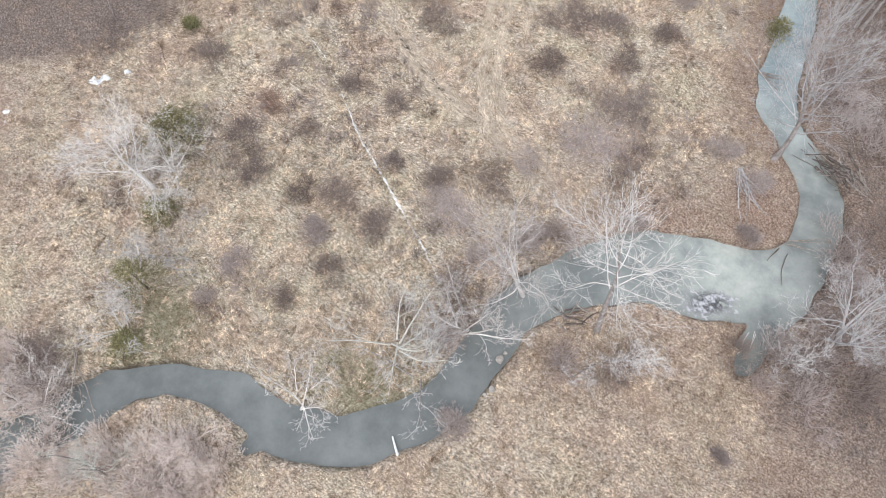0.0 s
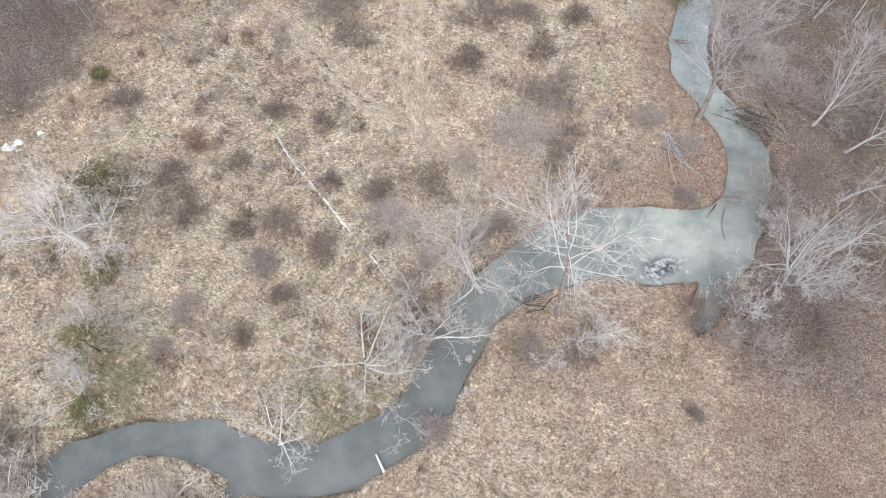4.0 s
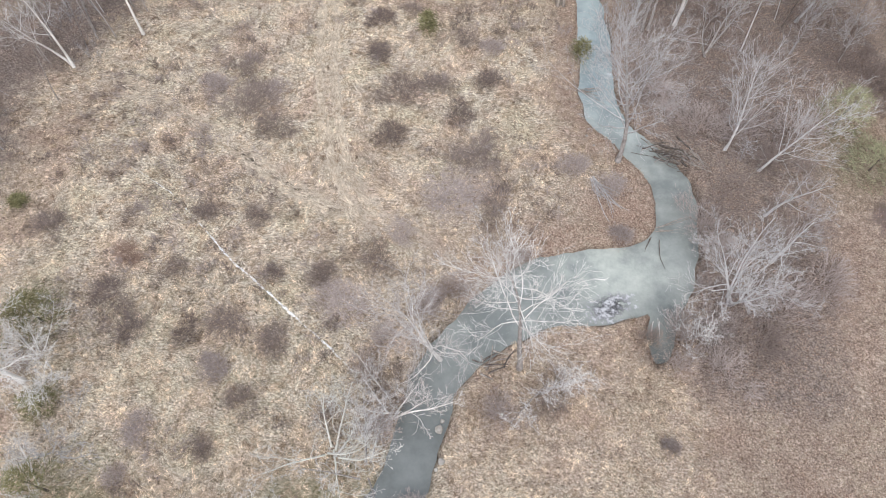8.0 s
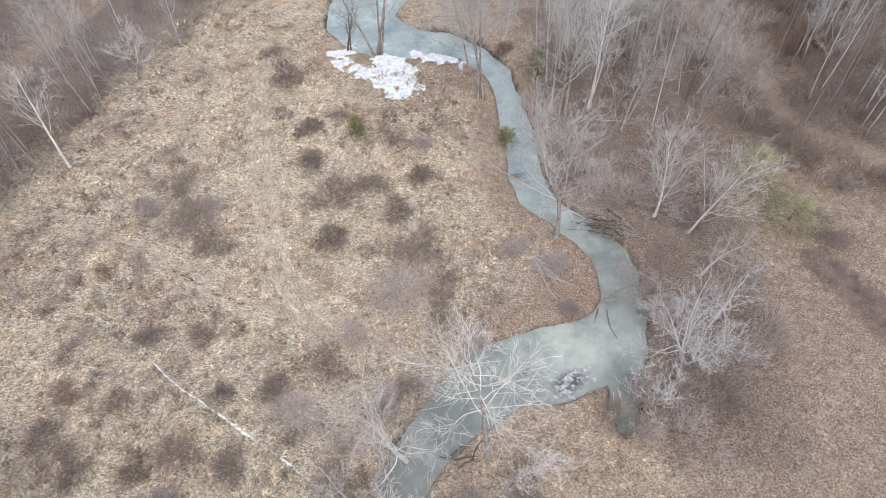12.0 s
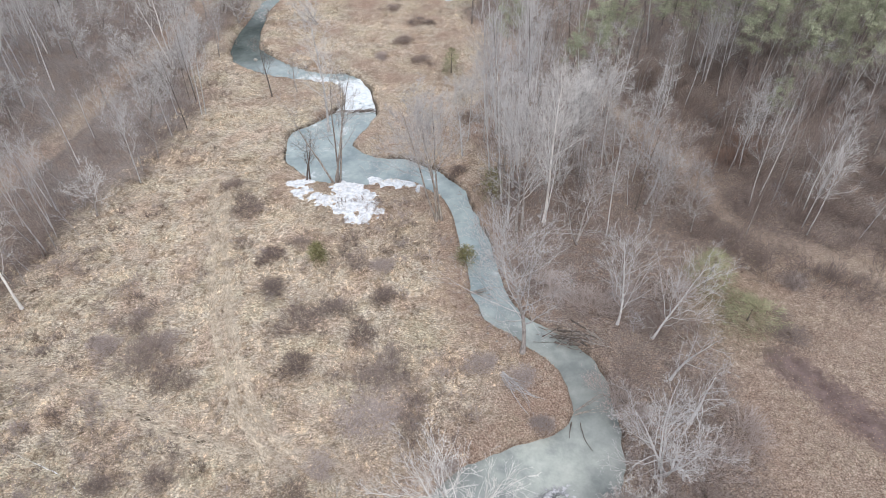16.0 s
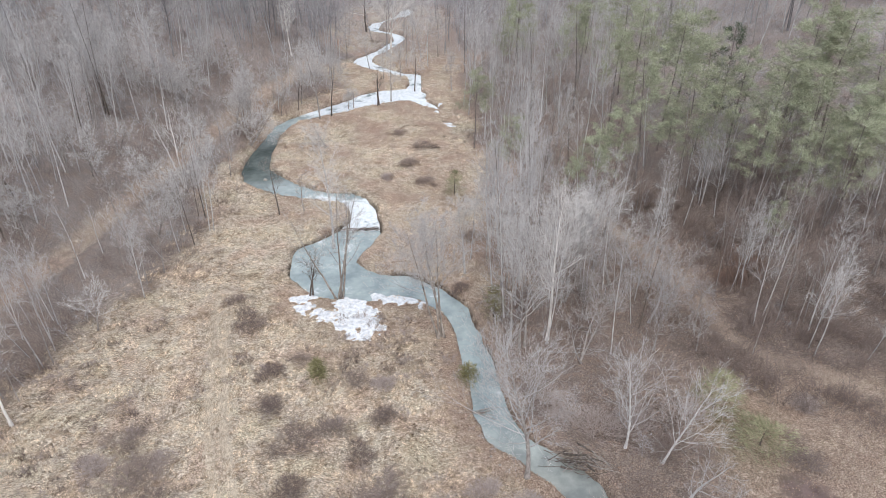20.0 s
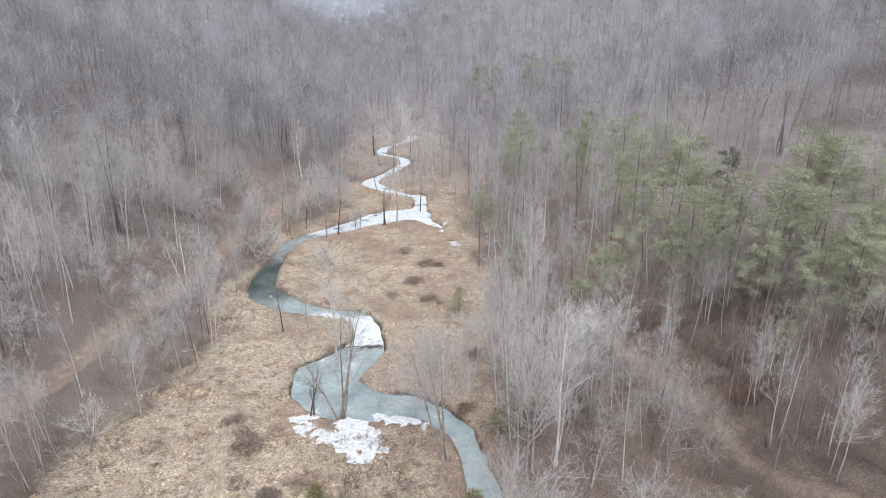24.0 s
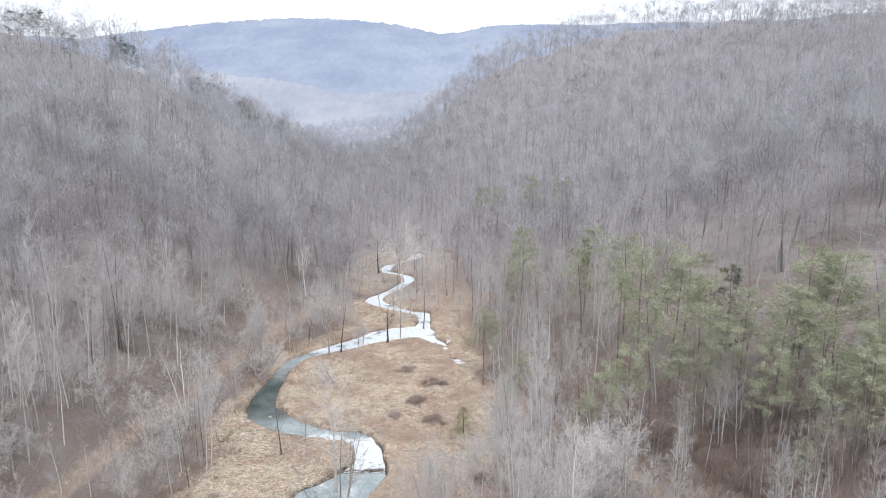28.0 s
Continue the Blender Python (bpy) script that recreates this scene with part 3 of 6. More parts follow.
def skeleton_tree(seed, height, girth, stems=1, lean=(0, 0), fork=0.3, limbs=11, spread=48, rich=0.8, droop=0.1, wide=0.5, crook=0.11, slim=0.42, splay=0.12):
    """Polylines of a bare tree: stem, limbs, branches, twigs, spray."""
    g = np.random.default_rng(seed)
    d = unit(np.array([[lean[0], lean[1], 1.0]]) + g.normal(0, splay if stems > 1 else 0.02, (stems, 3)) * [1, 1, 0.5])
    start = np.zeros((stems, 3))
    start[:, :2] = g.normal(0, 0.25, (stems, 2)) * (stems > 1)
    start[:, 2] = -0.3
    stem = run(g, start, d, height * (0.70 + 0.14 * g.random(stems)), np.full(stems, girth), 9, 0.05, 0.02, 0.16)
    stem[1][:, 0] *= 1.5
    a = sprout(g, *stem, limbs, fork, 0.98, spread, wide, slim, 8, crook, 0.06, 0.12)
    b = sprout(g, *a, max(4, int(8 * rich)), 0.2, 1.0, 42, 0.5, 0.58, 4, 1.3 * crook, droop, 0.15)
    c = sprout(g, *b, max(3, int(5 * rich)), 0.2, 1.0, 42, 0.52, 0.55, 2, 0.2, 0.05, 0.3)
    e = sprout(g, *c, 6, 0.15, 1.0, 40, 0.6, 0.75, 1, 0.12, 0.03, 0.5)
    return stem, a, b, c, e


def floor_width(R, w):
    return np.maximum(R, w)


def slivers(g, P, half):
    """Thin flat twigs along two-point lines."""
    side = unit(np.cross(P[:, 1] - P[:, 0], g.normal(0, 1, (len(P), 3)))) * half
    v = np.stack([P[:, 0] - side, P[:, 0] + side, P[:, 1] + side * 0.4, P[:, 1] - side * 0.4], 1).reshape(-1, 3)
    return v, np.arange(len(v)).reshape(-1, 4)


def bare_tree(name, label, xy, seed, height, girth, wood, twig, group="", base=None, fine=0.0065, **shape):
    """A leafless tree: trunks, each main limb, and the crown of finer branches and twigs."""
    root = tagged(new(name), label, "tree", group)
    root.location = (xy[0], xy[1], max(zat(*xy), WATER_Z - 0.3))
    stem, a, b, c, e = skeleton_tree(seed, height, girth, **shape)
    for i in range(len(stem[0])):
        part("trunk", mesh_from("trunk", *tubes(stem[0][i:i + 1], stem[1][i:i + 1], 8), base or (BARK_GREY if wood in (TWIG_PALE, PALE_GREEN) else wood), True), root)
    for i in range(len(a[0])):
        part("limb", mesh_from("limb", *tubes(a[0][i:i + 1], floor_width(a[1][i:i + 1], 0.012), 5), wood, True), root)
    big = join([corners(*tubes(b[0], floor_width(b[1], 0.010), 3)), corners(*tubes(c[0], floor_width(c[1], 0.0065), 3))])
    small = shoots(np.random.default_rng(seed), e[0], fine)
    me = mesh_from("crown", *join([big, small]), wood)
    me.materials.append(twig)
    which = np.zeros(len(me.polygons), np.int32)
    which[len(big[1]):] = 1
    me.polygons.foreach_set("material_index", which)
    tagged(part("crown", me, root), kind="stuff")
    return root


# ---------------------------------------------------------------- ground, water, distance
def widen(start, step, limit, grow):
    out, v = [], start
    while abs(v) < limit:
        v += step
        out.append(v)
        step *= grow
    return np.array(out)


gx = np.concatenate([widen(-46, -0.6, 1500, 1.07)[::-1], np.arange(-46, 36, 0.4), widen(36, 0.6, 1500, 1.07)])
gy = np.concatenate([widen(-16, -0.6, 1200, 1.12)[::-1], np.arange(-16, 70, 0.42), np.arange(70, 210, 0.75), widen(210, 0.8, 3800, 1.05)])
GX, GY = np.meshgrid(gx, gy)
SD = creek_distance(GX, GY)
GZ = ground_z(GX, GY, SD)
n_x, n_y = len(gx), len(gy)
idx = np.arange(n_x * n_y).reshape(n_y, n_x)
quads = np.stack([idx[:-1, :-1], idx[:-1, 1:], idx[1:, 1:], idx[1:, :-1]], -1).reshape(-1, 4)
ground_mesh = mesh_from("ground", np.stack([GX, GY, GZ], -1).reshape(-1, 3), quads, GROUND, True)


def zones(x, y, sd):
    """Leaf litter, woodland floor, mud; green, worn track, bare bank earth with painted bank shadow."""
    east = smooth(-1.0, 2.5, x - woods_right(y))
    point = np.exp(-(((x - 8.5) / 5.5) ** 2 + ((y - 31.5) / 5.0) ** 2))
    shore = (1 - smooth(1.0, 5.0, sd)) * smooth(14, 26, y) * (1 - smooth(52, 75, y))
    leaf = np.maximum.reduce([0.95 * point, 0.8 * shore, east * (0.52 + 0.26 * smooth(12, 34, y) + 0.2 * vnoise(x, y, 9, 41)) * (1 - 0.75 * (1 - smooth(2, 13, x)) * (1 - smooth(6, 15, y))),
                              0.45 * np.exp(-(((x + 2) / 7) ** 2 + ((y - 26) / 7) ** 2)), 0.5 * smooth(120, 60, y) * smooth(-20, -6, x) * smooth(44, 58, y)])
    field = smooth(20, 26, x) * (1 - smooth(44, 52, y))
    leaf = np.maximum(leaf * (1 - 0.1 * field), 0.68 * smooth(14, 22, x) * (y < 46))
    warp = 4.0 * vnoise(x, y, 11, 47) + 1.5 * vnoise(x, y, 3.5, 48)
    wl = smooth(-3, 3, foot_left(y) - x + warp)
    wr = np.maximum(smooth(-4, 4, x - foot_right(y) + warp), smooth(-1, 7, x - woods_right(y) + warp) * smooth(30, 42, y) * (1 - 0.95 * field))
    wood = np.maximum(np.maximum(wl, wr), 0.55 * smooth(136, 165, y) + 0.45 * smooth(195, 215, y)) * 0.95
    leaf = np.maximum.reduce([leaf, 0.5 * smooth(-33, -42, x) * smooth(46, 34, y) * (0.7 + 0.5 * vnoise(x, y, 7, 51)), 0.62 * smooth(7, 16, x) * smooth(32, 22, y)])
    leaf = np.maximum(leaf, smooth(72, 86, y) * (0.3 + 0.5 * vnoise(x, y, 5, 52) + 0.25 * vnoise(x, y, 1.8, 53)))
    wood = np.maximum.reduce([wood, 0.26 * smooth(11, 19, x) * smooth(46, 40, y), 0.75 * smooth(12.5, 15, x) * smooth(28, 22, x) * smooth(14, 19, y) * smooth(46, 38, y)])
    track = np.exp(-((line_distance(x, y, EAST_TRACK) + 0.1 * warp) / 1.0) ** 2)
    road = np.exp(-((line_distance(x, y, OLD_ROAD) + 0.12 * warp) / 1.5) ** 4)
    hollow = np.exp(-(((x - 28.5) / 7) ** 2 + ((y - 66) / 8) ** 2))
    slip = np.exp(-(((x - -23.5) / 4.0) ** 2 + ((y - 165.4) / 7.0) ** 2))
    leaf = np.maximum.reduce([leaf, 0.95 * slip, 0.62 * road, 0.7 * hollow, 0.75 * track])
    wood = wood * (1 - 0.5 * track) * (1 - 0.6 * road) * (1 - 0.7 * hollow) * (1 - 0.8 * slip)
    mud = 0.95 * np.exp(-(line_distance(x, y, MUD_LANE) / 2.0) ** 2)
    green = 0.8 * np.exp(-(((x + 24) / 3.5) ** 2 + ((y - 1) / 4) ** 2)) + 0.75 * np.exp(-(((x + 9) / 4) ** 2 + ((y - 5) / 3) ** 2)) \
        + 0.55 * np.exp(-(((x - 27) / 5) ** 2 + ((y - 41) / 6) ** 2)) + 0.3 * np.exp(-(((x + 17) / 14) ** 2 + ((y - 13) / 10) ** 2))
    ra, rb = line_distance(x, y, RUT_A), line_distance(x, y, RUT_B)
    rut = (1.4 * np.exp(-((ra - 0.65) / 0.28) ** 2) + 0.25 * np.exp(-(ra / 1.8) ** 2)) * (0.55 + 0.5 * vnoise(x, y, 3.0, 54)) * smooth(21, 27, y) + 0.65 * np.exp(-((rb - 0.55) / 0.22) ** 2) + 0.3 * track + 0.06 * road + 0.4 * np.exp(-(((x + 27) / 7) ** 2 + ((y - 60) / 17) ** 2)) * (0.6 + 0.5 * vnoise(x, y, 2.5, 55))
    # bare earth on banks and ruts, with the undercut bank's shadow painted in
    soil_shade = (1 - smooth(-0.2, 0.45 + 0.2 * smooth(40, 70, y) - 0.3 * smooth(95, 115, y), sd)) * (0.6 + 0.15 * smooth(40, 70, y) - 0.2 * smooth(95, 115, y) + 0.45 * vnoise(x, y, 2.6, 44)) + 0.55 * np.exp(-(line_distance(x, y, DRAG) / 0.28) ** 2) + 0.8 * np.exp(-((rb - 0.05) / 0.22) ** 2) * (0.6 + 0.6 * vnoise(x, y, 1.5, 43))
    return np.stack([leaf, wood, mud], -1), np.stack([green, np.clip(rut, 0, 1), np.clip(soil_shade, 0, 1)], -1)


za_, zb_ = zones(GX.ravel(), GY.ravel(), SD.ravel())
paint(ground_mesh, "zone", za_)
paint(ground_mesh, "wear_shade", zb_)
upland_haze = np.maximum.reduce([smooth(500, 600, GY.ravel()), smooth(0.5, 14, hills(GX.ravel(), GY.ravel())), 0.5 * smooth(-3, 3, foot_left(GY.ravel()) - GX.ravel()) * smooth(45, 68, GY.ravel()), 0.7 * smooth(125, 165, GY.ravel())])
# second and third channels: painted haze, growing with distance
paint(ground_mesh, "upland_haze", np.stack([upland_haze, smooth(110, 240, np.hypot(GX, GY).ravel()), 0.8 * smooth(500, 620, GY.ravel())], -1))
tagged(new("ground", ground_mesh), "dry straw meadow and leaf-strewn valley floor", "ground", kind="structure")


def sheet(name, x0, x1, y0, y1, step, keep, height, mat):
    """A lumpy sheet over the cells of a grid where keep(x, y) > 0."""
    X, Y = np.meshgrid(np.arange(x0, x1, step), np.arange(y0, y1, step))
    K = keep(X, Y)
    ii = np.arange(X.size).reshape(X.shape)
    cell = np.maximum.reduce([K[:-1, :-1], K[:-1, 1:], K[1:, 1:], K[1:, :-1]]) > 0
    q = np.stack([ii[:-1, :-1], ii[:-1, 1:], ii[1:, 1:], ii[1:, :-1]], -1)[cell]
    used, inv = np.unique(q, return_inverse=True)
    xs, ys, ks = X.ravel()[used], Y.ravel()[used], K.ravel()[used]
    me = mesh_from(name, np.stack([xs, ys, height(xs, ys, ks)], -1), inv.reshape(-1, 4), mat, True)
    return me, xs, ys


water_mesh, wx, wy = sheet("water", -46, 20, -32, 232, 0.5, lambda x, y: 0.9 - creek_distance(x, y), lambda x, y, k: np.full(x.shape, WATER_Z), WATER)
ice = 0.72 * smooth(76.4, 77.0, wy) * (1 - smooth(84, 89, wy)) + 0.08 * smooth(84, 90, wy) * (1 - smooth(90, 96, wy)) + 0.68 * smooth(113, 122, wy) \
    + 0.26 * smooth(52, 62, wy) * (1 - smooth(75, 76.6, wy)) + 0.26 * smooth(36, 44, wy) * (1 - smooth(52, 62, wy))
# upstream, extra milkiness paints reflected sky; the bend is kept dark as if mirroring trees
pond = 0.35 * smooth(10, 20, wy) * (1 - 0.35 * smooth(10.5, 11.5, wx) * (1 - smooth(23, 26, wy))) + 0.4 * smooth(32, 44, wy) * (1 - 0.9 * np.exp(-((wy - 99) / 10) ** 2)) - 0.3 * np.exp(-((wy - 99) / 10) ** 2) + 0.7 * np.exp(-(((wx - 7.6) / 4.6) ** 2 + ((wy - 26.4) / 3.4) ** 2))
gunk = 0.72 * np.exp(-(((wx - 8.0) / 2.2) ** 2 + ((wy - 23.1 - 0.35 * (wx - 8.0)) / 1.7) ** 2))
paint(water_mesh, "ice", np.clip(np.stack([ice, pond, gunk], -1), 0, 1))
# masks of the painted reflections: sky upstream, trees at the bend
paint(water_mesh, "clear", np.stack([0.55 * smooth(36, 46, wy) * (1 - 0.7 * np.exp(-((wy - 99) / 9) ** 2)), 0.85 * smooth(-21, -26, wx) * smooth(88, 93, wy) * smooth(113, 101, wy), 0 * wx], -1))
tagged(new("water", water_mesh), "murky grey-green creek with thin ice upstream", "creek", kind="structure")


def blobs(x, y, spots):
    x, y = x + 0.6 * fbm(x, y, 2.0, 78), y + 0.6 * fbm(x, y, 2.0, 79)
    k = np.full(np.shape(x), -9.0)
    for bx, by, r in spots:
        k = np.maximum(k, r - np.hypot(x - bx, y - by))
    return k + 0.22 + 0.5 * fbm(x, y, 0.9, 77, 3) + 0.3 * vnoise(x, y, 0.35, 76)


def snow_patch(label, spots, step=0.12, thick=0.07):
    s = np.array(spots)
    pad = s[:, 2].max() + 1
    me, _, _ = sheet("snow_patch", s[:, 0].min() - pad, s[:, 0].max() + pad, s[:, 1].min() - pad, s[:, 1].max() + pad, step,
                     lambda x, y: blobs(x, y, spots),
                     lambda x, y, k: np.maximum(ground_z(x, y), WATER_Z) - 0.05 + (0.05 + thick) * smooth(-0.15, 0.25, k), SNOW)
    return tagged(new("snow_patch", me), label, "snow", "snow patches", kind="stuff")


snow_patch("ragged white snow on ice beside the creek", [(-15.3, 60.9, 0.55), (-14.9, 59.4, 0.6), (-14.0, 61.6, 0.4), (-14.0, 59.7, 0.5), (-12.9, 58.5, 0.6), (-11.3, 57.4, 0.75), (-10.2, 56.4, 0.8), (-10.0, 59.8, 1.0), (-8.8, 59.7, 1.3),
                                                       (-7.6, 58.8, 1.15), (-9.2, 58.2, 1.3), (-8.7, 56.6, 1.3), (-7.3, 56.4, 1.2), (-7.4, 54.6, 0.8), (-6.2, 55.5, 0.7), (-8.5, 54.9, 0.6), (-10.0, 60.9, 0.6), (-8.2, 60.7, 0.6), (-12.2, 57.6, 0.6)])
snow_patch("thin snow strip along the creek edge", [(-6.6, 61.7, 0.5), (-5.8, 61.5, 0.6), (-5.0, 61.3, 0.65), (-4.2, 61.0, 0.6), (-3.4, 60.7, 0.55), (-2.6, 60.4, 0.5), (-1.8, 59.9, 0.45)])
snow_patch("broken snow scraps in the upper meadow", [(1.4, 122.6, 0.15), (0.7, 118.8, 0.25), (2.6, 113.2, 0.3), (3.0, 112.2, 0.1), (3.6, 109.0, 0.12)], 0.2)
snow_patch("old snow in a meadow hollow", [(-42.6, 13.9, 0.04), (-42.0, 14.6, 0.1), (-40.9, 15.9, 0.0)])
snow_patch("small snow remnant in dry grass", [(-45.3, 6.8, 0.1), (-46.0, 7.6, 0.1)])


def ditch_snow():
    """Uneven ribbon of old snow lying in the narrow ditch."""
    pts = np.array(DITCH, float)
    run_ = np.concatenate([[0], np.cumsum(np.hypot(*np.diff(pts, axis=0).T))])
    t = np.arange(1.0, run_[-1] - 0.2, 0.13)
    x, y = np.interp(t, run_, pts[:, 0]), np.interp(t, run_, pts[:, 1])
    nx, ny = -np.gradient(y), np.gradient(x)
    n = np.hypot(nx, ny)
    nx, ny = nx / n, ny / n
    drift = 0.08 * vnoise(t, t * 0, 3.5, 5) + 0.035 * vnoise(t, t * 0, 0.6, 6)
    half = np.clip(0.085 + 0.035 * vnoise(t, t * 0, 1.1, 7) + 0.04 * vnoise(t, t * 0, 0.3, 8) - 0.075 * (1 - smooth(8, 14, t)) - 0.05 * smooth(25, 28, t), 0.006, 1)
    strips = []
    for k in (-1.0, -0.4, 0.4, 1.0):
        px, py = x + nx * (drift + k * half), y + ny * (drift + k * half)
        strips.append(np.stack([px, py, ground_z(px, py) + (0.11 if abs(k) < 0.5 else 0.03)], -1))
    V = np.stack(strips, 1)
    ii = np.arange(V.shape[0] * 4).reshape(-1, 4)
    q = np.stack([ii[:-1, :-1], ii[1:, :-1], ii[1:, 1:], ii[:-1, 1:]], -1).reshape(-1, 4)
    tagged(new("snow_strip", mesh_from("snow_strip", V.reshape(-1, 3), q, DITCH_SNOW, True)), "thin strip of snow lying in a narrow ditch", "snow", kind="stuff")


ditch_snow()


def far_ridge():
    """Wooded ridges far up the valley, closing the view."""
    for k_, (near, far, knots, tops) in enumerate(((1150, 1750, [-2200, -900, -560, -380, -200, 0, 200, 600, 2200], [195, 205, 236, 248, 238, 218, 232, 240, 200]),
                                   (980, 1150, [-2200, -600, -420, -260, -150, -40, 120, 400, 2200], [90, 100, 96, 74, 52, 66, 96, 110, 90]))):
        xs = np.linspace(-1500, 1300, 1100)
        top = np.interp(xs, knots, tops) + 7 * vnoise(xs, xs * 0, 130, 61)
        ragged = 1.0 * vnoise(xs, xs * 0, 22, 62) + 1.4 * vnoise(xs, xs * 0, 6.5, 63) + 1.5 * vnoise(xs, xs * 0, 3.2, 64)
        rows = []
        for k in range(14):
            f = k / 13
            rows.append(np.stack([xs, near + (far - near) * f + 0 * xs, -10 + (top + 10) * f ** 0.85 + ragged * (k == 13) + ((5.0 * vnoise(xs, xs * 0 + 20 * k, 60, 66) + 0.8 * vnoise(xs, xs * 0 + 40 * k, 5, 65)) if 0 < k < 13 else 0)], -1))
        V = np.stack(rows)
        ii = np.arange(V.shape[0] * V.shape[1]).reshape(V.shape[:2])
        q = np.stack([ii[:-1, :-1], ii[:-1, 1:], ii[1:, 1:], ii[1:, :-1]], -1).reshape(-1, 4)
        tagged(new("backdrop", mesh_from("backdrop", V.reshape(-1, 3), q, RIDGE[k_], True)), "distant wooded ridge, haze-tinted blue-grey", "ridge", kind="structure")


far_ridge()

# ---------------------------------------------------------------- single trees
bare_tree("sycamore", "white-barked leafless sycamore on the creek bank", (2.1, 16.8), 11, 14.6, 0.19, BARK_WHITE, TWIG_PALE, base=BARK_GREY, lean=(-0.10, 0.04), fork=0.45, limbs=26, spread=72, wide=0.46, rich=0.9, slim=0.42)
bare_tree("sycamore", "pinkish leafless tree with white limbs over water", (-3.4, 16.6), 12, 12.5, 0.17, BARK_WHITE, TWIG_PINK, lean=(-0.24, -0.08), fork=0.25, limbs=20, spread=60, wide=0.62, rich=1.1, crook=0.24)
bare_tree("bare_tree", "pale lichened spreading tree in the meadow", (-9.4, 8.6), 13, 7.2, 0.08, BARK_PALE, TWIG_PALE, stems=7, splay=0.75, fork=0.22, limbs=8, spread=45, wide=0.45, rich=0.7, crook=0.2, slim=0.48)
bare_tree("bare_tree", "slender white-stemmed splayed tree by the creek", (-6.7, 7.9), 14, 7.6, 0.07, TWIG_PALE, TWIG_PALE, stems=5, splay=0.6, fork=0.3, limbs=7, spread=42, wide=0.4, rich=0.6, crook=0.2, slim=0.48)
bare_tree("bare_tree", "thin pinkish splayed tree at the water", (-5.7, 12.2), 15, 6.5, 0.07, BARK_WHITE, TWIG_PINK, stems=6, splay=0.75, fork=0.25, limbs=7, spread=45, wide=0.42, rich=0.8, crook=0.2, slim=0.48)
bare_tree("bare_tree", "small pale many-stemmed tree on the bank edge", (-12.4, 2.0), 16, 4.8, 0.06, BARK_WHITE, TWIG_PALE, stems=6, splay=0.85, fork=0.2, limbs=7, spread=45, wide=0.5, rich=0.6, crook=0.2, slim=0.48)
bare_tree("bare_tree", "broad silvery leafless tree in dry grass", (-31.5, 9.0), 17, 10.0, 0.18, BARK_WHITE, TWIG_PALE, lean=(-0.08, 0.0), fork=0.22, limbs=20, spread=64, wide=0.66, rich=1.15, crook=0.24)
bare_tree("bare_tree", "small silvery many-stemmed tree against a cedar", (-31.2, 10.8), 18, 5.5, 0.06, BARK_WHITE, TWIG_PALE, stems=6, splay=0.8, fork=0.2, limbs=8, spread=45, wide=0.5, rich=0.8, crook=0.2, slim=0.48)
bare_tree("bare_tree", "small pale crooked tree among cedars", (-26.9, 2.4), 19, 5.0, 0.06, BARK_WHITE, TWIG_PALE, stems=6, splay=0.85, fork=0.2, limbs=7, spread=48, wide=0.5, rich=0.7, crook=0.2, slim=0.48)
bare_tree("bare_tree", "low pale splayed tree at the creek head", (-25.4, -0.4), 20, 4.4, 0.06, BARK_WHITE, TWIG_PALE, stems=6, splay=0.7, fork=0.2, limbs=6, spread=45, wide=0.5, rich=0.6, crook=0.2, slim=0.48)
bare_tree("bare_tree", "thin grey splayed tree in dry grass", (-27.4, 5.0), 21, 5.0, 0.05, TWIG_GREY, TWIG_PALE, stems=5, splay=0.85, fork=0.2, limbs=7, spread=45, wide=0.5, rich=0.7, crook=0.2, slim=0.48)
bare_tree("bare_tree", "pale splayed tree leaning over the creek", (-27.4, -8.0), 22, 6.5, 0.07, BARK_WHITE, TWIG_PALE, stems=6, splay=0.55, fork=0.2, limbs=7, spread=46, wide=0.5, rich=0.7, crook=0.2, slim=0.48)
bare_tree("bare_tree", "pale tangled leafless tree on the low bank", (-20.5, -8.2), 23, 6.0, 0.10, PALE_GREEN, TWIG_PALE, stems=3, fork=0.2, limbs=6, spread=55, wide=0.5, crook=0.24)
bare_tree("bare_tree", "grey leafless tree with fallen limbs", (-31.5, -9.5), 24, 9.0, 0.14, BARK_GREY, TWIG_PINK, lean=(0.05, 0.1), fork=0.25, limbs=11, spread=55)
bare_tree("bare_tree", "pinkish rounded many-stemmed tree on the spit", (-16.9, -4.4), 25, 5.0, 0.06, TWIG_BLUSH, TWIG_BLUSH, stems=9, splay=0.65, fork=0.15, limbs=7, spread=42, wide=0.45, rich=0.7, crook=0.2, slim=0.48)
bare_tree("bare_tree", "small grey many-stemmed tree below a sycamore", (3.5, 15.4), 26, 5.4, 0.06, TWIG_PALE, TWIG_PALE, stems=5, splay=0.85, fork=0.2, limbs=8, spread=48, wide=0.5, rich=0.7, crook=0.2, slim=0.48)
bare_tree("bare_tree", "dark-trunked leafless tree arching over the creek", (7.5, 36.3), 27, 17.0, 0.2, TWIG_GREY, TWIG_SILVER, base=BARK_GREY, lean=(0.0, 0.02), fork=0.26, limbs=34, spread=52, slim=0.36, wide=0.44, rich=0.9)
bare_tree("bare_tree", "broad pale many-stemmed tree on the east bank", (16.2, 24.8), 28, 10.5, 0.1, TWIG_SILVER, TWIG_SILVER, stems=6, splay=0.5, lean=(0.12, 0.05), fork=0.22, limbs=9, spread=46, wide=0.48, rich=0.75, crook=0.16, slim=0.55)
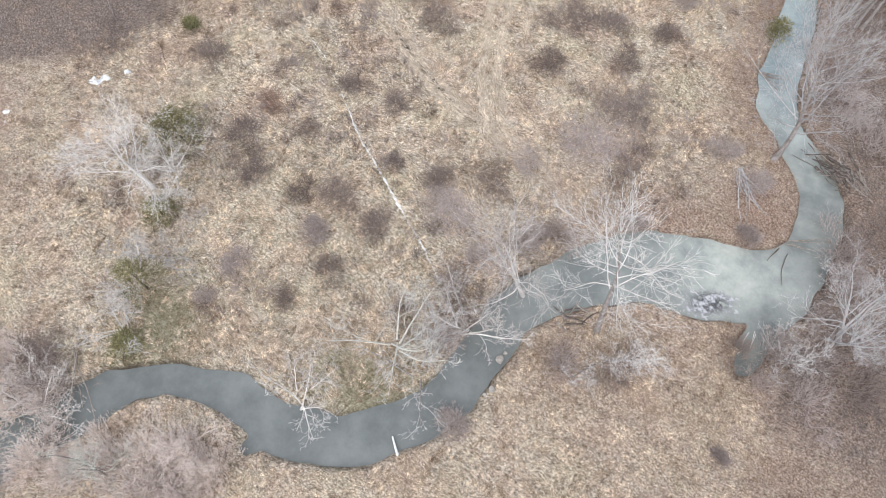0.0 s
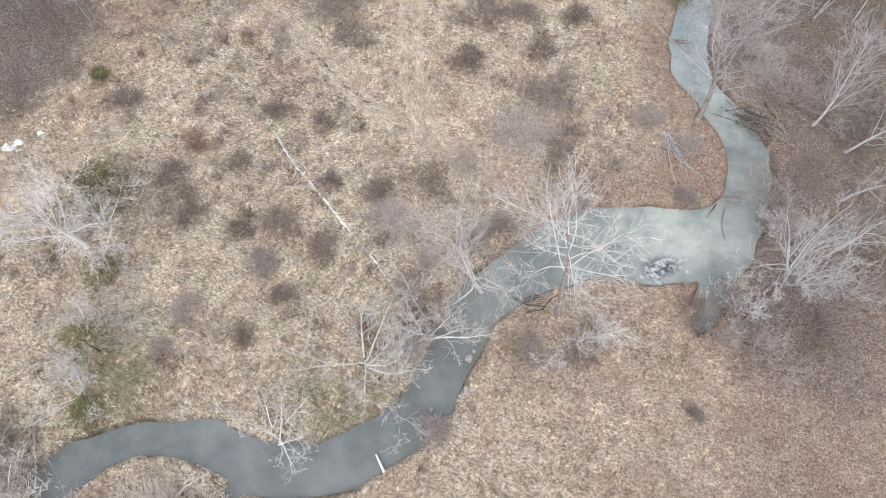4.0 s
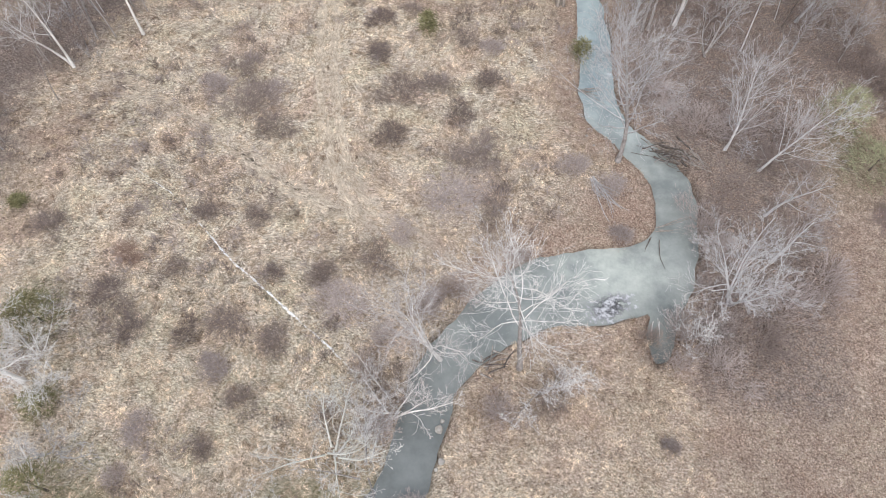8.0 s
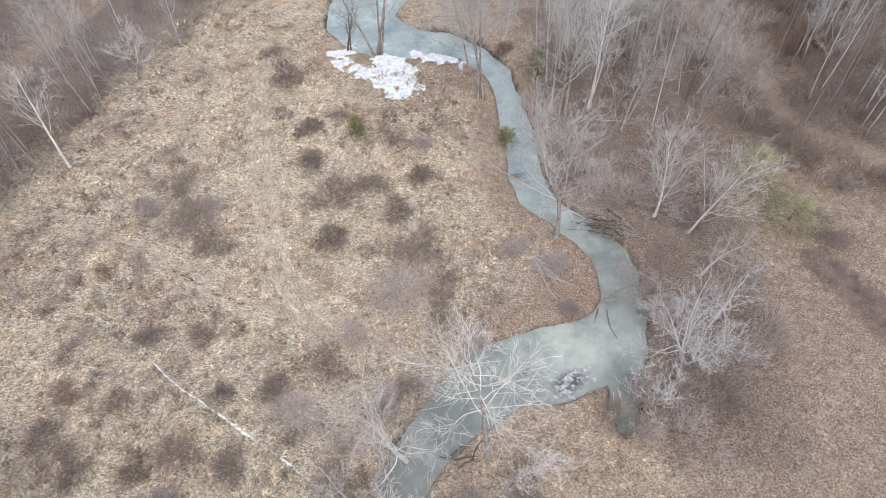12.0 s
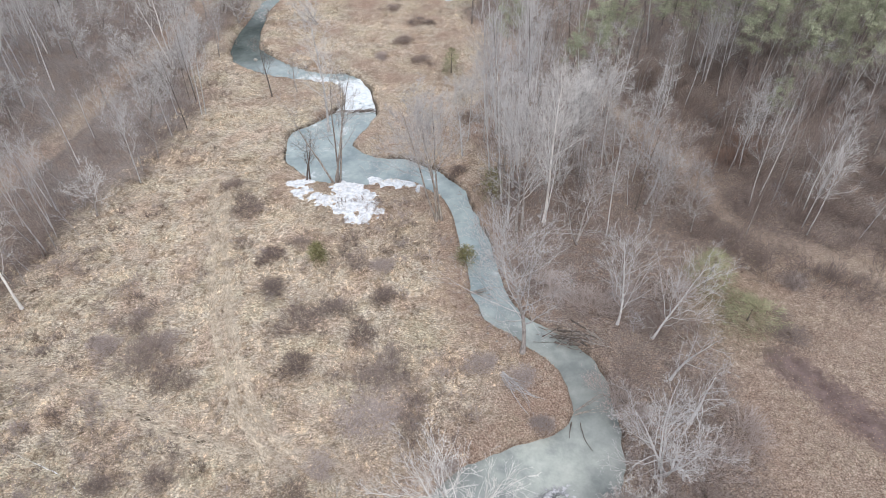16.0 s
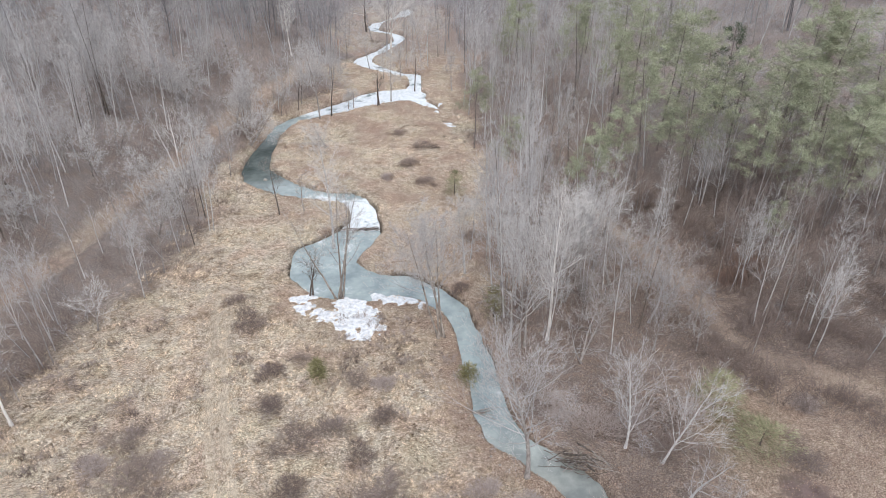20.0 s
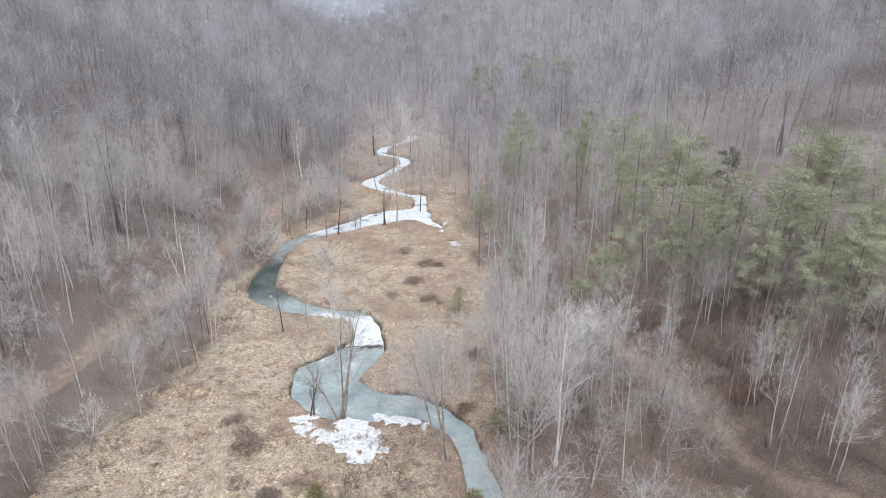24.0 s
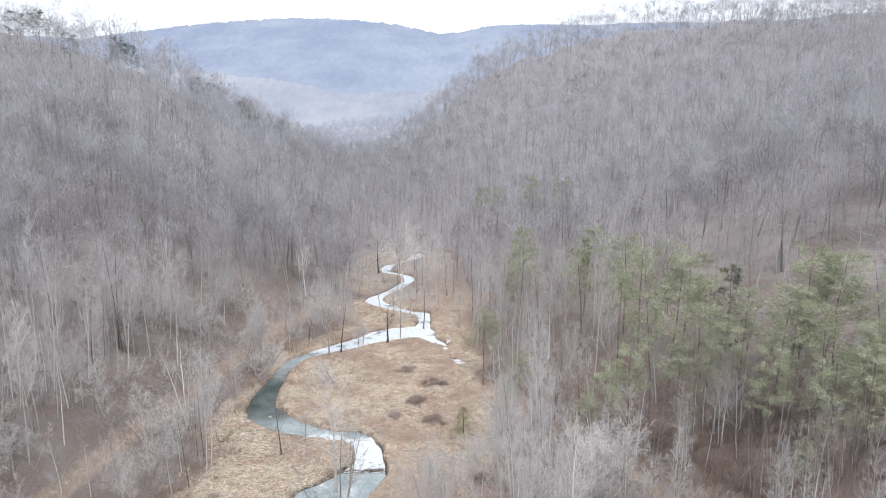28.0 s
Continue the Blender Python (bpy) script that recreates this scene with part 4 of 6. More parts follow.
bare_tree("bare_tree", "grey leafless tree among brown brush", (19.6, 29.0), 29, 9.5, 0.15, TWIG_SILVER, TWIG_GREY, lean=(0.1, 0.0), fork=0.2, limbs=11, spread=58, wide=0.5, crook=0.24, rich=0.72)
bare_tree("bare_tree", "small drooping pale tree beside the slough", (13.4, 21.2), 30, 4.2, 0.06, TWIG_PALE, TWIG_PALE, stems=5, splay=0.7, fork=0.2, limbs=7, spread=50, wide=0.55, rich=0.7, crook=0.2, slim=0.48)
bare_tree("bare_tree", "straight grey tree with an upswept crown", (16.2, 39.2), 31, 13.0, 0.13, TWIG_SILVER, TWIG_GREY, base=TWIG_GREY, lean=(0.05, 0.04), fork=0.2, limbs=28, spread=46, slim=0.36, wide=0.5, rich=0.7)
bare_tree("bare_tree", "pale tree with one-sided branches", (18.9, 37.6), 32, 11.0, 0.11, TWIG_SILVER, TWIG_GREY, lean=(0.16, -0.02), fork=0.2, limbs=22, spread=48, slim=0.36, wide=0.52, rich=0.7)
bare_tree("bare_tree", "slim pale leafless tree in leaf litter", (19.3, 33.2), 33, 9.2, 0.13, TWIG_GREY, TWIG_PINK, lean=(0.18, -0.02), fork=0.4, limbs=11, spread=45, wide=0.4, rich=0.72)
bare_tree("sycamore", "tall white sycamore at the wood's edge", (11.6, 53.6), 34, 21.0, 0.16, BARK_WHITE, TWIG_PALE, base=BARK_WHITE, lean=(0.03, 0.0), fork=0.28, limbs=30, spread=36, wide=0.3, rich=0.9)
bare_tree("sycamore", "tall pale forked sycamore behind the creek", (9.0, 52.4), 35, 18.0, 0.13, TWIG_PALE, TWIG_PALE, stems=2, lean=(-0.02, 0.0), fork=0.25, limbs=18, spread=40, wide=0.34, rich=0.9)
bare_tree("bare_tree", "three dark stems with a pale crown by the creek", (0.6, 54.4), 36, 16.5, 0.13, TWIG_GREY, TWIG_PALE, base=DEADWOOD, stems=4, lean=(-0.08, 0.0), fork=0.42, limbs=11, spread=44, wide=0.36, rich=1.2)
bare_tree("bare_tree", "cluster of grey stems standing in the pond", (-10.8, 61.8), 37, 18.5, 0.13, BARK_GREY, TWIG_PALE, base=DEADWOOD, stems=5, fork=0.35, limbs=6, spread=40, wide=0.3)
bare_tree("bare_tree", "short dark leafless tree in the pond", (-13.8, 61.3), 38, 7.5, 0.11, BARK_DARK, BARK_GREY, stems=2, fork=0.3, limbs=6, spread=40, wide=0.3)
bare_tree("sycamore", "tall grey-white tree on the inner bank", (-12.9, 72.6), 39, 19.0, 0.16, TWIG_PALE, TWIG_PALE, base=TWIG_GREY, fork=0.3, limbs=22, spread=54, wide=0.3, rich=0.9)
bare_tree("bare_tree", "thin dark leafless tree on the far bank", (-21.1, 80.2), 40, 9.5, 0.11, BARK_DARK, BARK_GREY, fork=0.35, limbs=9, spread=40, wide=0.32)
bare_tree("bare_tree", "thin grey leafless tree by the creek bend", (-18.0, 81.5), 41, 8.0, 0.1, BARK_GREY, TWIG_PALE, fork=0.35, limbs=9, spread=40, wide=0.32)
bare_tree("bare_tree", "white leafless birch at the forest edge", (-37.4, 42.3), 42, 12.0, 0.14, BARK_WHITE, TWIG_PALE, lean=(-0.03, 0.02), fork=0.4, limbs=11, spread=45, wide=0.36)
bare_tree("bare_tree", "white forked birch at the forest edge", (-41.8, 37.0), 43, 10.0, 0.14, BARK_WHITE, TWIG_PALE, stems=2, lean=(-0.08, 0.02), fork=0.4, limbs=7, spread=45, wide=0.36)
bare_tree("bare_tree", "fallen-looking pale tree in brush", (-35.4, 55.5), 44, 7.0, 0.12, TWIG_PALE, TWIG_PALE, lean=(0.3, -0.1), fork=0.3, limbs=13, spread=58, wide=0.55, fine=0.0065)
bare_tree("bare_tree", "pale tree sprawling over the creek bend", (-30.4, 103.6), 45, 9.0, 0.13, TWIG_PALE, TWIG_PALE, base=BARK_GREY, stems=3, splay=0.6, lean=(0.35, 0.0), fork=0.22, limbs=11, spread=55, wide=0.5, crook=0.24, fine=0.012)
bare_tree("bare_tree", "leaning grey tree at the creek bend", (-33.6, 107.0), 46, 10.5, 0.14, BARK_GREY, TWIG_PALE, lean=(0.25, 0.05), fork=0.25, limbs=16, spread=52, wide=0.46, fine=0.012)
bare_tree("bare_tree", "pale splayed tree on the inner bank", (-17.9, 103.2), 47, 6.0, 0.09, TWIG_PALE, TWIG_PALE, stems=4, splay=0.7, fork=0.25, limbs=8, spread=48, wide=0.5, fine=0.01)
bare_tree("sycamore", "tall white sycamore up the valley", (-10.0, 156.9), 48, 19.5, 0.22, BARK_WHITE, TWIG_PALE, fork=0.22, limbs=24, spread=48, wide=0.42, rich=1.1, fine=0.017)
bare_tree("sycamore", "pale sycamore with a dark foot up the valley", (-17.3, 176.0), 49, 17.0, 0.24, BARK_WHITE, TWIG_PALE, base=BARK_DARK, fork=0.3, limbs=22, spread=50, wide=0.46, rich=1.1, fine=0.02)
bare_tree("bare_tree", "white double-stemmed tree on the slope foot", (-35.6, 86.0), 50, 14.0, 0.14, BARK_WHITE, TWIG_PALE, stems=2, fork=0.45, limbs=8, spread=38, wide=0.3)
bare_tree("bare_tree", "pale leafless tree at the wood's edge", (8.0, 70.6), 51, 16.5, 0.16, TWIG_GREY, TWIG_GREY, fork=0.3, limbs=12, spread=42, wide=0.36)
bare_tree("bare_tree", "white-limbed spreading tree at the wood's edge", (19.0, 66.6), 52, 13.0, 0.16, TWIG_PALE, TWIG_PALE, lean=(0.08, 0.0), fork=0.4, limbs=16, spread=50, wide=0.45, rich=1.1, crook=0.18)
bare_tree("bare_tree", "slender pale tree in the bank woods", (7.6, 63.0), 58, 15.0, 0.11, TWIG_PALE, TWIG_PALE, fork=0.3, limbs=20, spread=40, wide=0.3, rich=1.1)
bare_tree("bare_tree", "slender grey tree in the bank woods", (8.9, 59.6), 59, 14.5, 0.11, TWIG_GREY, TWIG_PALE, fork=0.3, limbs=20, spread=40, wide=0.3, rich=1.1)
bare_tree("bare_tree", "pale tree with a fine rounded crown", (14.2, 61.0), 60, 15.5, 0.12, TWIG_PALE, TWIG_PALE, fork=0.3, limbs=22, spread=42, wide=0.34, rich=1.2)
bare_tree("bare_tree", "rounded pale leafless tree below pines", (19.6, 70.6), 53, 10.5, 0.16, TWIG_GREY, TWIG_GREY, fork=0.3, limbs=12, spread=52, wide=0.45, crook=0.24)
bare_tree("bare_tree", "pale leafless tree on the meadow tongue", (3.6, 66.0), 54, 12.5, 0.12, TWIG_GREY, TWIG_PALE, fork=0.25, limbs=16, spread=48, wide=0.4, rich=1.2)
bare_tree("bare_tree", "pale bent tree above the leaf track", (22.9, 56.4), 55, 9.0, 0.16, TWIG_GREY, TWIG_PALE, lean=(0.05, 0.0), fork=0.45, limbs=13, spread=75, wide=0.42, crook=0.2, droop=-0.05, rich=0.9)
bare_tree("bare_tree", "leaning white dead tree on the slope", (52.0, 62.0), 56, 13.0, 0.15, BARK_WHITE, TWIG_PALE, lean=(0.45, 0.2), fork=0.5, limbs=9, spread=40, wide=0.3)
bare_tree("bare_tree", "pale leafless tree beside the field", (19.0, 7.0), 57, 6.0, 0.1, TWIG_PALE, TWIG_PALE, fork=0.2, limbs=11, spread=58, wide=0.55)
bare_tree("bare_tree", "white leaning tree in the slope woods", (-30.1, 142.0), 76, 15.5, 0.16, BARK_WHITE, TWIG_PALE, lean=(-0.05, 0.02), fork=0.35, limbs=14, spread=44, wide=0.36, fine=0.014)
bare_tree("bare_tree", "beige broad-crowned tree on the creek bank", (-20.6, 115.3), 77, 14.5, 0.15, TWIG_GREY, TWIG_PALE, base=BARK_GREY, fork=0.4, limbs=20, spread=50, wide=0.5, rich=1.1, fine=0.012)
bare_tree("bare_tree", "beige leaning tree on the creek bank", (-18.7, 116.7), 78, 12.5, 0.14, TWIG_GREY, TWIG_PALE, base=BARK_DARK, lean=(0.12, 0.0), fork=0.4, limbs=18, spread=48, wide=0.46, rich=1.0, fine=0.012)
bare_tree("bare_tree", "pair of dark stems at the snowy water", (-10.2, 121.9), 79, 8.0, 0.15, BARK_DARK, BARK_GREY, stems=2, fork=0.4, limbs=7, spread=40, wide=0.32, rich=0.7, fine=0.01)
bare_tree("bare_tree", "slim pale tree standing at the iced bend", (-8.4, 126.4), 80, 13.0, 0.13, TWIG_GREY, TWIG_PALE, base=BARK_GREY, fork=0.35, limbs=16, spread=44, wide=0.36, fine=0.012)
bare_tree("bare_tree", "dark-footed pale tree at the iced bend", (-3.9, 132.2), 81, 12.0, 0.14, TWIG_GREY, TWIG_PALE, base=BARK_DARK, lean=(-0.06, 0.0), fork=0.35, limbs=16, spread=46, wide=0.4, fine=0.012)
for i, (x, y, h) in enumerate([(-16.3, 122.3, 5.5), (-15.4, 122.9, 4.6), (-13.9, 144.5, 9.0), (-10.5, 137.5, 8.6), (-7.1, 139.2, 8.6), (-3.0, 153.5, 11.5), (1.0, 153.5, 11.0), (-5.0, 162.0, 11.0), (3.6, 130.4, 10.0),
                              (-30.0, 121.7, 8.5), (-25.2, 123.1, 9.5), (-24.5, 131.0, 10.5), (-27.8, 117.0, 8.0), (-22.0, 139.8, 10.0), (-33.9, 116.3, 9.0), (-19.5, 150.0, 9.0), (-20.5, 163.0, 11.0), (-4.8, 175.0, 13.0), (-13.8, 196.0, 16.0), (-3.5, 190.0, 15.0)]):
    bare_tree("bare_tree", "leafless tree beside the upper creek", (x, y), 90 + i, h, 0.11, TWIG_GREY, TWIG_PALE, "upper creek trees", base=(DEADWOOD, BARK_GREY, TWIG_GREY)[i % 3], lean=(0.1 * math.sin(i * 2.1), 0.0), fork=0.3, limbs=13, spread=44, wide=0.42, rich=0.85, fine=0.013)


def understory(words, group, places, seed, wood, twig, base):
    """Small broad-crowned trees: three grown, the others copied at other turns and sizes."""
    g = np.random.default_rng(seed)
    grown = []
    for i, (x, y) in enumerate(places):
        h, turn = g.uniform(0.75, 1.25), g.uniform(0, 360)
        if len(grown) < 3:
            grown.append(bare_tree("bare_tree", words, (x, y), seed + i, 8.5, 0.09, wood, twig, group, base=base, stems=1 + i, splay=0.45, fork=0.3, limbs=(18, 10, 7)[i], spread=48, wide=0.5, rich=0.8, crook=0.22, fine=0.011))
        else:
            copy_thing(grown[i % 3], pose(x, y, zat(x, y), 0, 0, turn) @ Matrix.Diagonal((h, h, h, 1)))


def strewn(n, seed, x0, x1, y0, y1, fits):
    g = np.random.default_rng(seed)
    x, y = g.uniform(x0, x1, n), g.uniform(y0, y1, n)
    k = fits(x, y)
    return [(float(a), float(b)) for a, b in zip(x[k], y[k])]


understory("small grey leafless tree low on the west slope", "west slope understory",
           strewn(60, 61, -60, -33, 64, 124, lambda x, y: (line_distance(x, y, OLD_ROAD) > 2.6) & (x < foot_left(y) - 1)), 400, TWIG_GREY, TWIG_PALE, BARK_GREY)
understory("spreading grey-brown tree beside the leaf track", "east understory",
           strewn(14, 62, 10, 30, 50, 66, lambda x, y: (line_distance(x, y, EAST_TRACK) > 2.0) & (creek_distance(x, y) > 1.5) & (y > 50 - 0.3 * (x - 10))), 420, TWIG_GREY, TWIG_UMBER, BARK_GREY)


# ---------------------------------------------------------------- evergreens
def needles(g, tips, dirs, per, length, width):
    """Flat sprays of narrow leaves round the tips."""
    b = len(tips)
    d = unit(np.repeat(dirs, per, 0) * [1, 1, 0.5] + g.normal(0, 0.6, (b * per, 3)) * [1, 1, 0.7])
    s = np.repeat(tips, per, 0) + g.normal(0, length * 0.7, (b * per, 3)) * [1, 1, 0.45]
    side = unit(np.cross(d, g.normal(0, 1, d.shape))) * width
    L = length * (0.6 + 0.7 * g.random((b * per, 1)))
    v = np.stack([s - side, s + side, s + d * L + side * 0.25, s + d * L - side * 0.25], 1).reshape(-1, 3)
    return v, np.arange(len(v)).reshape(-1, 4)


def pine_meshes(seed, height, bare=0.42, reach=0.24, per=24, leaf=None):
    """Trunk and crown of a tall pine with tiered, ragged boughs."""
    g = np.random.default_rng(seed)
    stem = run(g, np.array([[0, 0, -0.4]]), np.array([[0, 0, 1.0]]), np.array([height]), np.array([0.17]), 8, 0.025, 0.05, 0.15)
    boughs = sprout(g, *stem, 34, bare, 0.99, 74, reach, 0.26, 3, 0.08, 0.05, 0.25)
    twigs = sprout(g, *boughs, 5, 0.3, 1.0, 45, 0.4, 0.5, 1, 0.1, 0.05, 0.5)
    tips = np.concatenate([twigs[0][:, -1], twigs[0].mean(1), boughs[0][:, 2], boughs[0][:, -1]])
    dirs = np.concatenate([unit(twigs[0][:, -1] - twigs[0][:, 0])] * 2 + [unit(boughs[0][:, -1] - boughs[0][:, 0])] * 2)
    wood = tubes(boughs[0], floor_width(boughs[1], 0.014), 3)
    me = mesh_from("crown", *join([wood, needles(g, tips, dirs, per, 0.34, 0.021)]), BARK_PINE)
    me.materials.append(leaf or NEEDLES)
    which = np.ones(len(me.polygons), np.int32)
    which[:len(wood[1])] = 0
    me.polygons.foreach_set("material_index", which)
    return mesh_from("trunk", *tubes(*stem, 6), BARK_PINE, True), me


def evergreen(name, label, group, meshes, x, y, size, turn):
    root = tagged(new(name), label, "tree", group)
    root.location, root.scale, root.rotation_euler = (x, y, zat(x, y)), (size, size, size * (0.9 + 0.2 * (turn % 1))), (0, 0, turn)
    for n, me in zip(("trunk", "crown"), meshes):
        part(n, me, root)
    return root


PINES = [pine_meshes(s, 18, b, r, 22) for s, b, r in ((101, 0.50, 0.20), (102, 0.56, 0.18), (103, 0.44, 0.21), (106, 0.52, 0.17))]
SPRUCE_SPOT = (40.7, 91.4)
PINE_SPOTS = [(35.9, 95.2, 1.05), (28.6, 85.5, 1.03), (33.2, 81.6, 1.03), (20.4, 79.0, 0.78), (14.3, 120.0, 0.94), (23.8, 109.4, 0.94), (30.7, 108.2, 1.0), (45.8, 81.7, 1.05), (41.7, 78.9, 1.0), (45.0, 74.7, 1.0),
              (43.6, 68.9, 0.89), (38.2, 73.4, 0.83), (10.1, 85.3, 0.67), (18.6, 80.6, 0.5), (46.4, 67.3, 0.83), (39.1, 66.4, 0.45), (47.0, 70.5, 0.94), (32.8, 91.2, 1.0), (31.2, 101.6, 0.94), (40.2, 84.9, 0.89), (6.6, 102.4, 0.78),
              (48.3, 80.5, 1.0), (36.1, 81.3, 0.89), (31.7, 84.0, 0.72), (42.8, 76.7, 0.89), (11.9, 217.7, 0.89), (17.8, 214.3, 0.89), (25.1, 184.6, 1.0), (31.1, 170.6, 0.94), (26.2, 119.5, 0.94), (38.3, 113.4, 0.7),
              (16.5, 131.1, 0.94), (51.3, 82.9, 0.89), (48.3, 69.7, 0.94), (52.7, 74.3, 1.0), (24.6, 82.0, 0.8), (37.4, 88.6, 0.95), (27.0, 97.5, 0.85)]
RIDGE_PINES = [(-143.8, 237.2, 0.87), (-147.6, 256.9, 0.80), (-121.6, 260.7, 0.80), (-116.8, 260.9, 0.73), (-104.0, 290.8, 0.73), (-101.1, 303.0, 0.73), (-88.5, 305.4, 0.80), (-83.5, 300.1, 0.60), (-130.6, 244.4, 0.73), (-91.6, 230.5, 0.53)]
for i, (x, y, s) in enumerate(PINE_SPOTS):
    evergreen("pine", "olive-green pine with a ragged crown on the slope", "hillside pines", PINES[i % 4], x, y, s, i * 1.7)
CREST_PINE = pine_meshes(105, 15, 0.38, 0.3, 20, SPRUCE)
for i, (x, y, s) in enumerate(RIDGE_PINES):
    evergreen("pine", "dark pine standing on the ridge crest", "ridge pines", CREST_PINE, x, y, 1.15 * s, i * 2.3)


evergreen("spruce", "narrow dark green spruce among the pines", "", pine_meshes(104, 15, 0.12, 0.17, 16, SPRUCE), *SPRUCE_SPOT, 1.0, 0.4)


def cedar_meshes(seed, height, width, leaf):
    g = np.random.default_rng(seed)
    stem = run(g, np.array([[0, 0, -0.2]]), np.array([[0, 0, 1.0]]), np.array([height]), np.array([0.1]), 6, 0.04, 0.05, 0.15)
    n = 210
    f = g.random(n) ** 0.8
    a = g.random(n) * 6.283
    r = width * np.sqrt(1 - f) * (0.45 + 0.6 * g.random(n)) * (1 + 0.25 * np.sin(3 * a + seed))
    tips = np.stack([np.cos(a) * r, np.sin(a) * r, 0.15 + f * (height - 0.15)], -1)
    dirs = unit(np.stack([np.cos(a), np.sin(a), 0.7 + 0 * a], -1))
    return mesh_from("trunk", *tubes(*stem, 6), BARK_DARK, True), mesh_from("crown", *needles(g, tips, dirs, 9 if width > 2 else 5, 0.34, 0.028), leaf)


for label, x, y, h, w in (("dark olive cedar behind a bare tree", -32.4, 13.4, 3.2, 2.5), ("dull green cedar bush in dry grass", -29.4, 7.6, 1.6, 1.4),
                          ("dark green cedar wrapped in pale branches", -26.3, 2.6, 4.2, 1.7), ("olive cedar at the water's edge", -24.6, -1.2, 1.4, 1.1),
                          ("small green cedar alone in the meadow", -11.2, 48.2, 2.1, 0.75), ("dark cedar bush overhanging the creek", 3.2, 48.0, 1.9, 0.8),
                          ("tiny dark cedar in the meadow", -39.1, 22.4, 0.7, 0.3), ("young green cedar in the upper meadow", 2.9, 86.2, 3.6, 1.3),
                          ("olive cedar at the wood's edge", 25.4, 43.9, 4.4, 2.4), ("dull green cedar thicket", 28.0, 39.6, 2.2, 3.1),
                          ("dark green cedar in the bare woods", 6.4, 57.5, 4.0, 1.0)):
    root = tagged(new("cedar"), label, "tree", "cedars")
    root.location = (x, y, zat(x, y))
    for n, me in zip(("trunk", "crown"), cedar_meshes(int(abs(x * 10)) + 5, h, w, OLIVE if x > 0 and w > 1 else CEDAR)):
        part(n, me, root)

# ---------------------------------------------------------------- woods on the slopes
MIX = [BARK_GREY, TWIG_GREY, BARK_GREY, TWIG_SILVER, BARK_GREY, BARK_DARK, TWIG_SILVER, TWIG_GREY]


def wood_meshes(seed, wood, twigs=None):
    """Trunk and crown of a forest tree 18 m tall: a straight pole, short upswept limbs and a haze of twigs."""
    g = np.random.default_rng(seed)
    stem = run(g, np.array([[0, 0, -0.5]]), np.array([[g.normal(0, 0.03), g.normal(0, 0.03), 1.0]]), np.array([18.0]), np.array([0.12]), 8, 0.022, 0.03, 0.13)
    a = sprout(g, *stem, 17, 0.36, 0.99, 44, 0.21, 0.4, 3, 0.1, 0.16, 0.3)
    b = sprout(g, *a, 7, 0.2, 1.0, 42, 0.5, 0.5, 2, 0.16, 0.12, 0.3)
    c = sprout(g, *b, 7, 0.1, 1.0, 42, 0.62, 0.7, 1, 0.2, 0.08, 0.5)
    crown = join([corners(*tubes(a[0], floor_width(a[1], 0.016), 3)), corners(*slivers(g, b[0][:, ::2], 0.012)), shoots(g, c[0], 0.011)])
    return mesh_from("trunk", *tubes(*stem, 5), wood, True), mesh_from("crown", *crown, twigs or (TWIG_SILVER, TWIG_GREY, TWIG_GREY)[seed % 3])


def woods(x, y):
    """How densely trees stand, 0 to 1."""
    warp = 4.0 * vnoise(x, y, 11, 47)
    left = smooth(-4, 1, foot_left(y) - x + 0.5 * warp)
    left = left * smooth(2.0, 3.2, line_distance(x, y, OLD_ROAD)) * (1 - 0.6 * (1 - smooth(6, 14, foot_left(y) - x)) * smooth(150, 125, y) * smooth(52, 62, y))
    right = np.maximum(smooth(-2, 5, x - foot_right(y) + warp), (0.5 + 0.4 * smooth(62, 72, y)) * smooth(0.5, 4, x - woods_right(y)) * smooth(45, 52, y) * smooth(-2, 6, y - 47 + 0.3 * np.maximum(x - 20, 0)))
    right = right * (1 - np.exp(-(line_distance(x, y, EAST_TRACK) / 1.2) ** 2))
    up = np.maximum(smooth(205, 225, y), 0.3 * smooth(138, 160, y))
    d = np.maximum(np.maximum(left, right), up)
    d = d * (creek_distance(x, y) > 0.8)
    hollow = np.exp(-(((x - 29) / 4) ** 2 + ((y - 66) / 6) ** 2))
    pinery = smooth(14, 22, x) * smooth(66, 74, y) * (1 - smooth(104, 116, y)) * (1 - smooth(55, 68, x))
    return d * (1 - 0.8 * hollow) * (1 - 0.62 * pinery)


step = 5.6
jx, jy = np.meshgrid(np.arange(-340, 340, step), np.arange(-60, 960, step))
jx = jx.ravel() + rng.uniform(-0.48, 0.48, jx.size) * step
jy = jy.ravel() + rng.uniform(-0.48, 0.48, jy.size) * step
ok = (rng.random(jx.size) < woods(jx, jy) * np.where(jy < 20, 0.35, np.where(jy > 560, 0.3, 0.95))) & (np.abs(jx) < 60 + 0.72 * np.maximum(jy, 0)) & ((np.hypot(jx, jy) < 620) | (np.abs(jx + 0.2 * jy) < 110)) & ((past_crest(jx, jy) < np.where(jx < -0.2 * jy, 30, 14)) | (np.abs(jx + 0.2 * jy) < 110))
jx, jy = jx[ok], jy[ok]
# closer standing trees on the lower slopes
ex, ey = rng.uniform(-95, 110, 3400), rng.uniform(25, 170, 3400)
more = (rng.random(3400) < 0.42 * np.where(ex < 0, 1.5, np.where(ey > 100, 1.0, 0.5)) * woods(ex, ey)) & (np.abs(ex) < 45 + 0.72 * ey)
fy = rng.uniform(58, 132, 36)
fx = foot_left(fy) + rng.uniform(-7, 3, 36)
edge_ok = (woods(fx, fy) > 0.3) & (creek_distance(fx, fy) > 0.8)
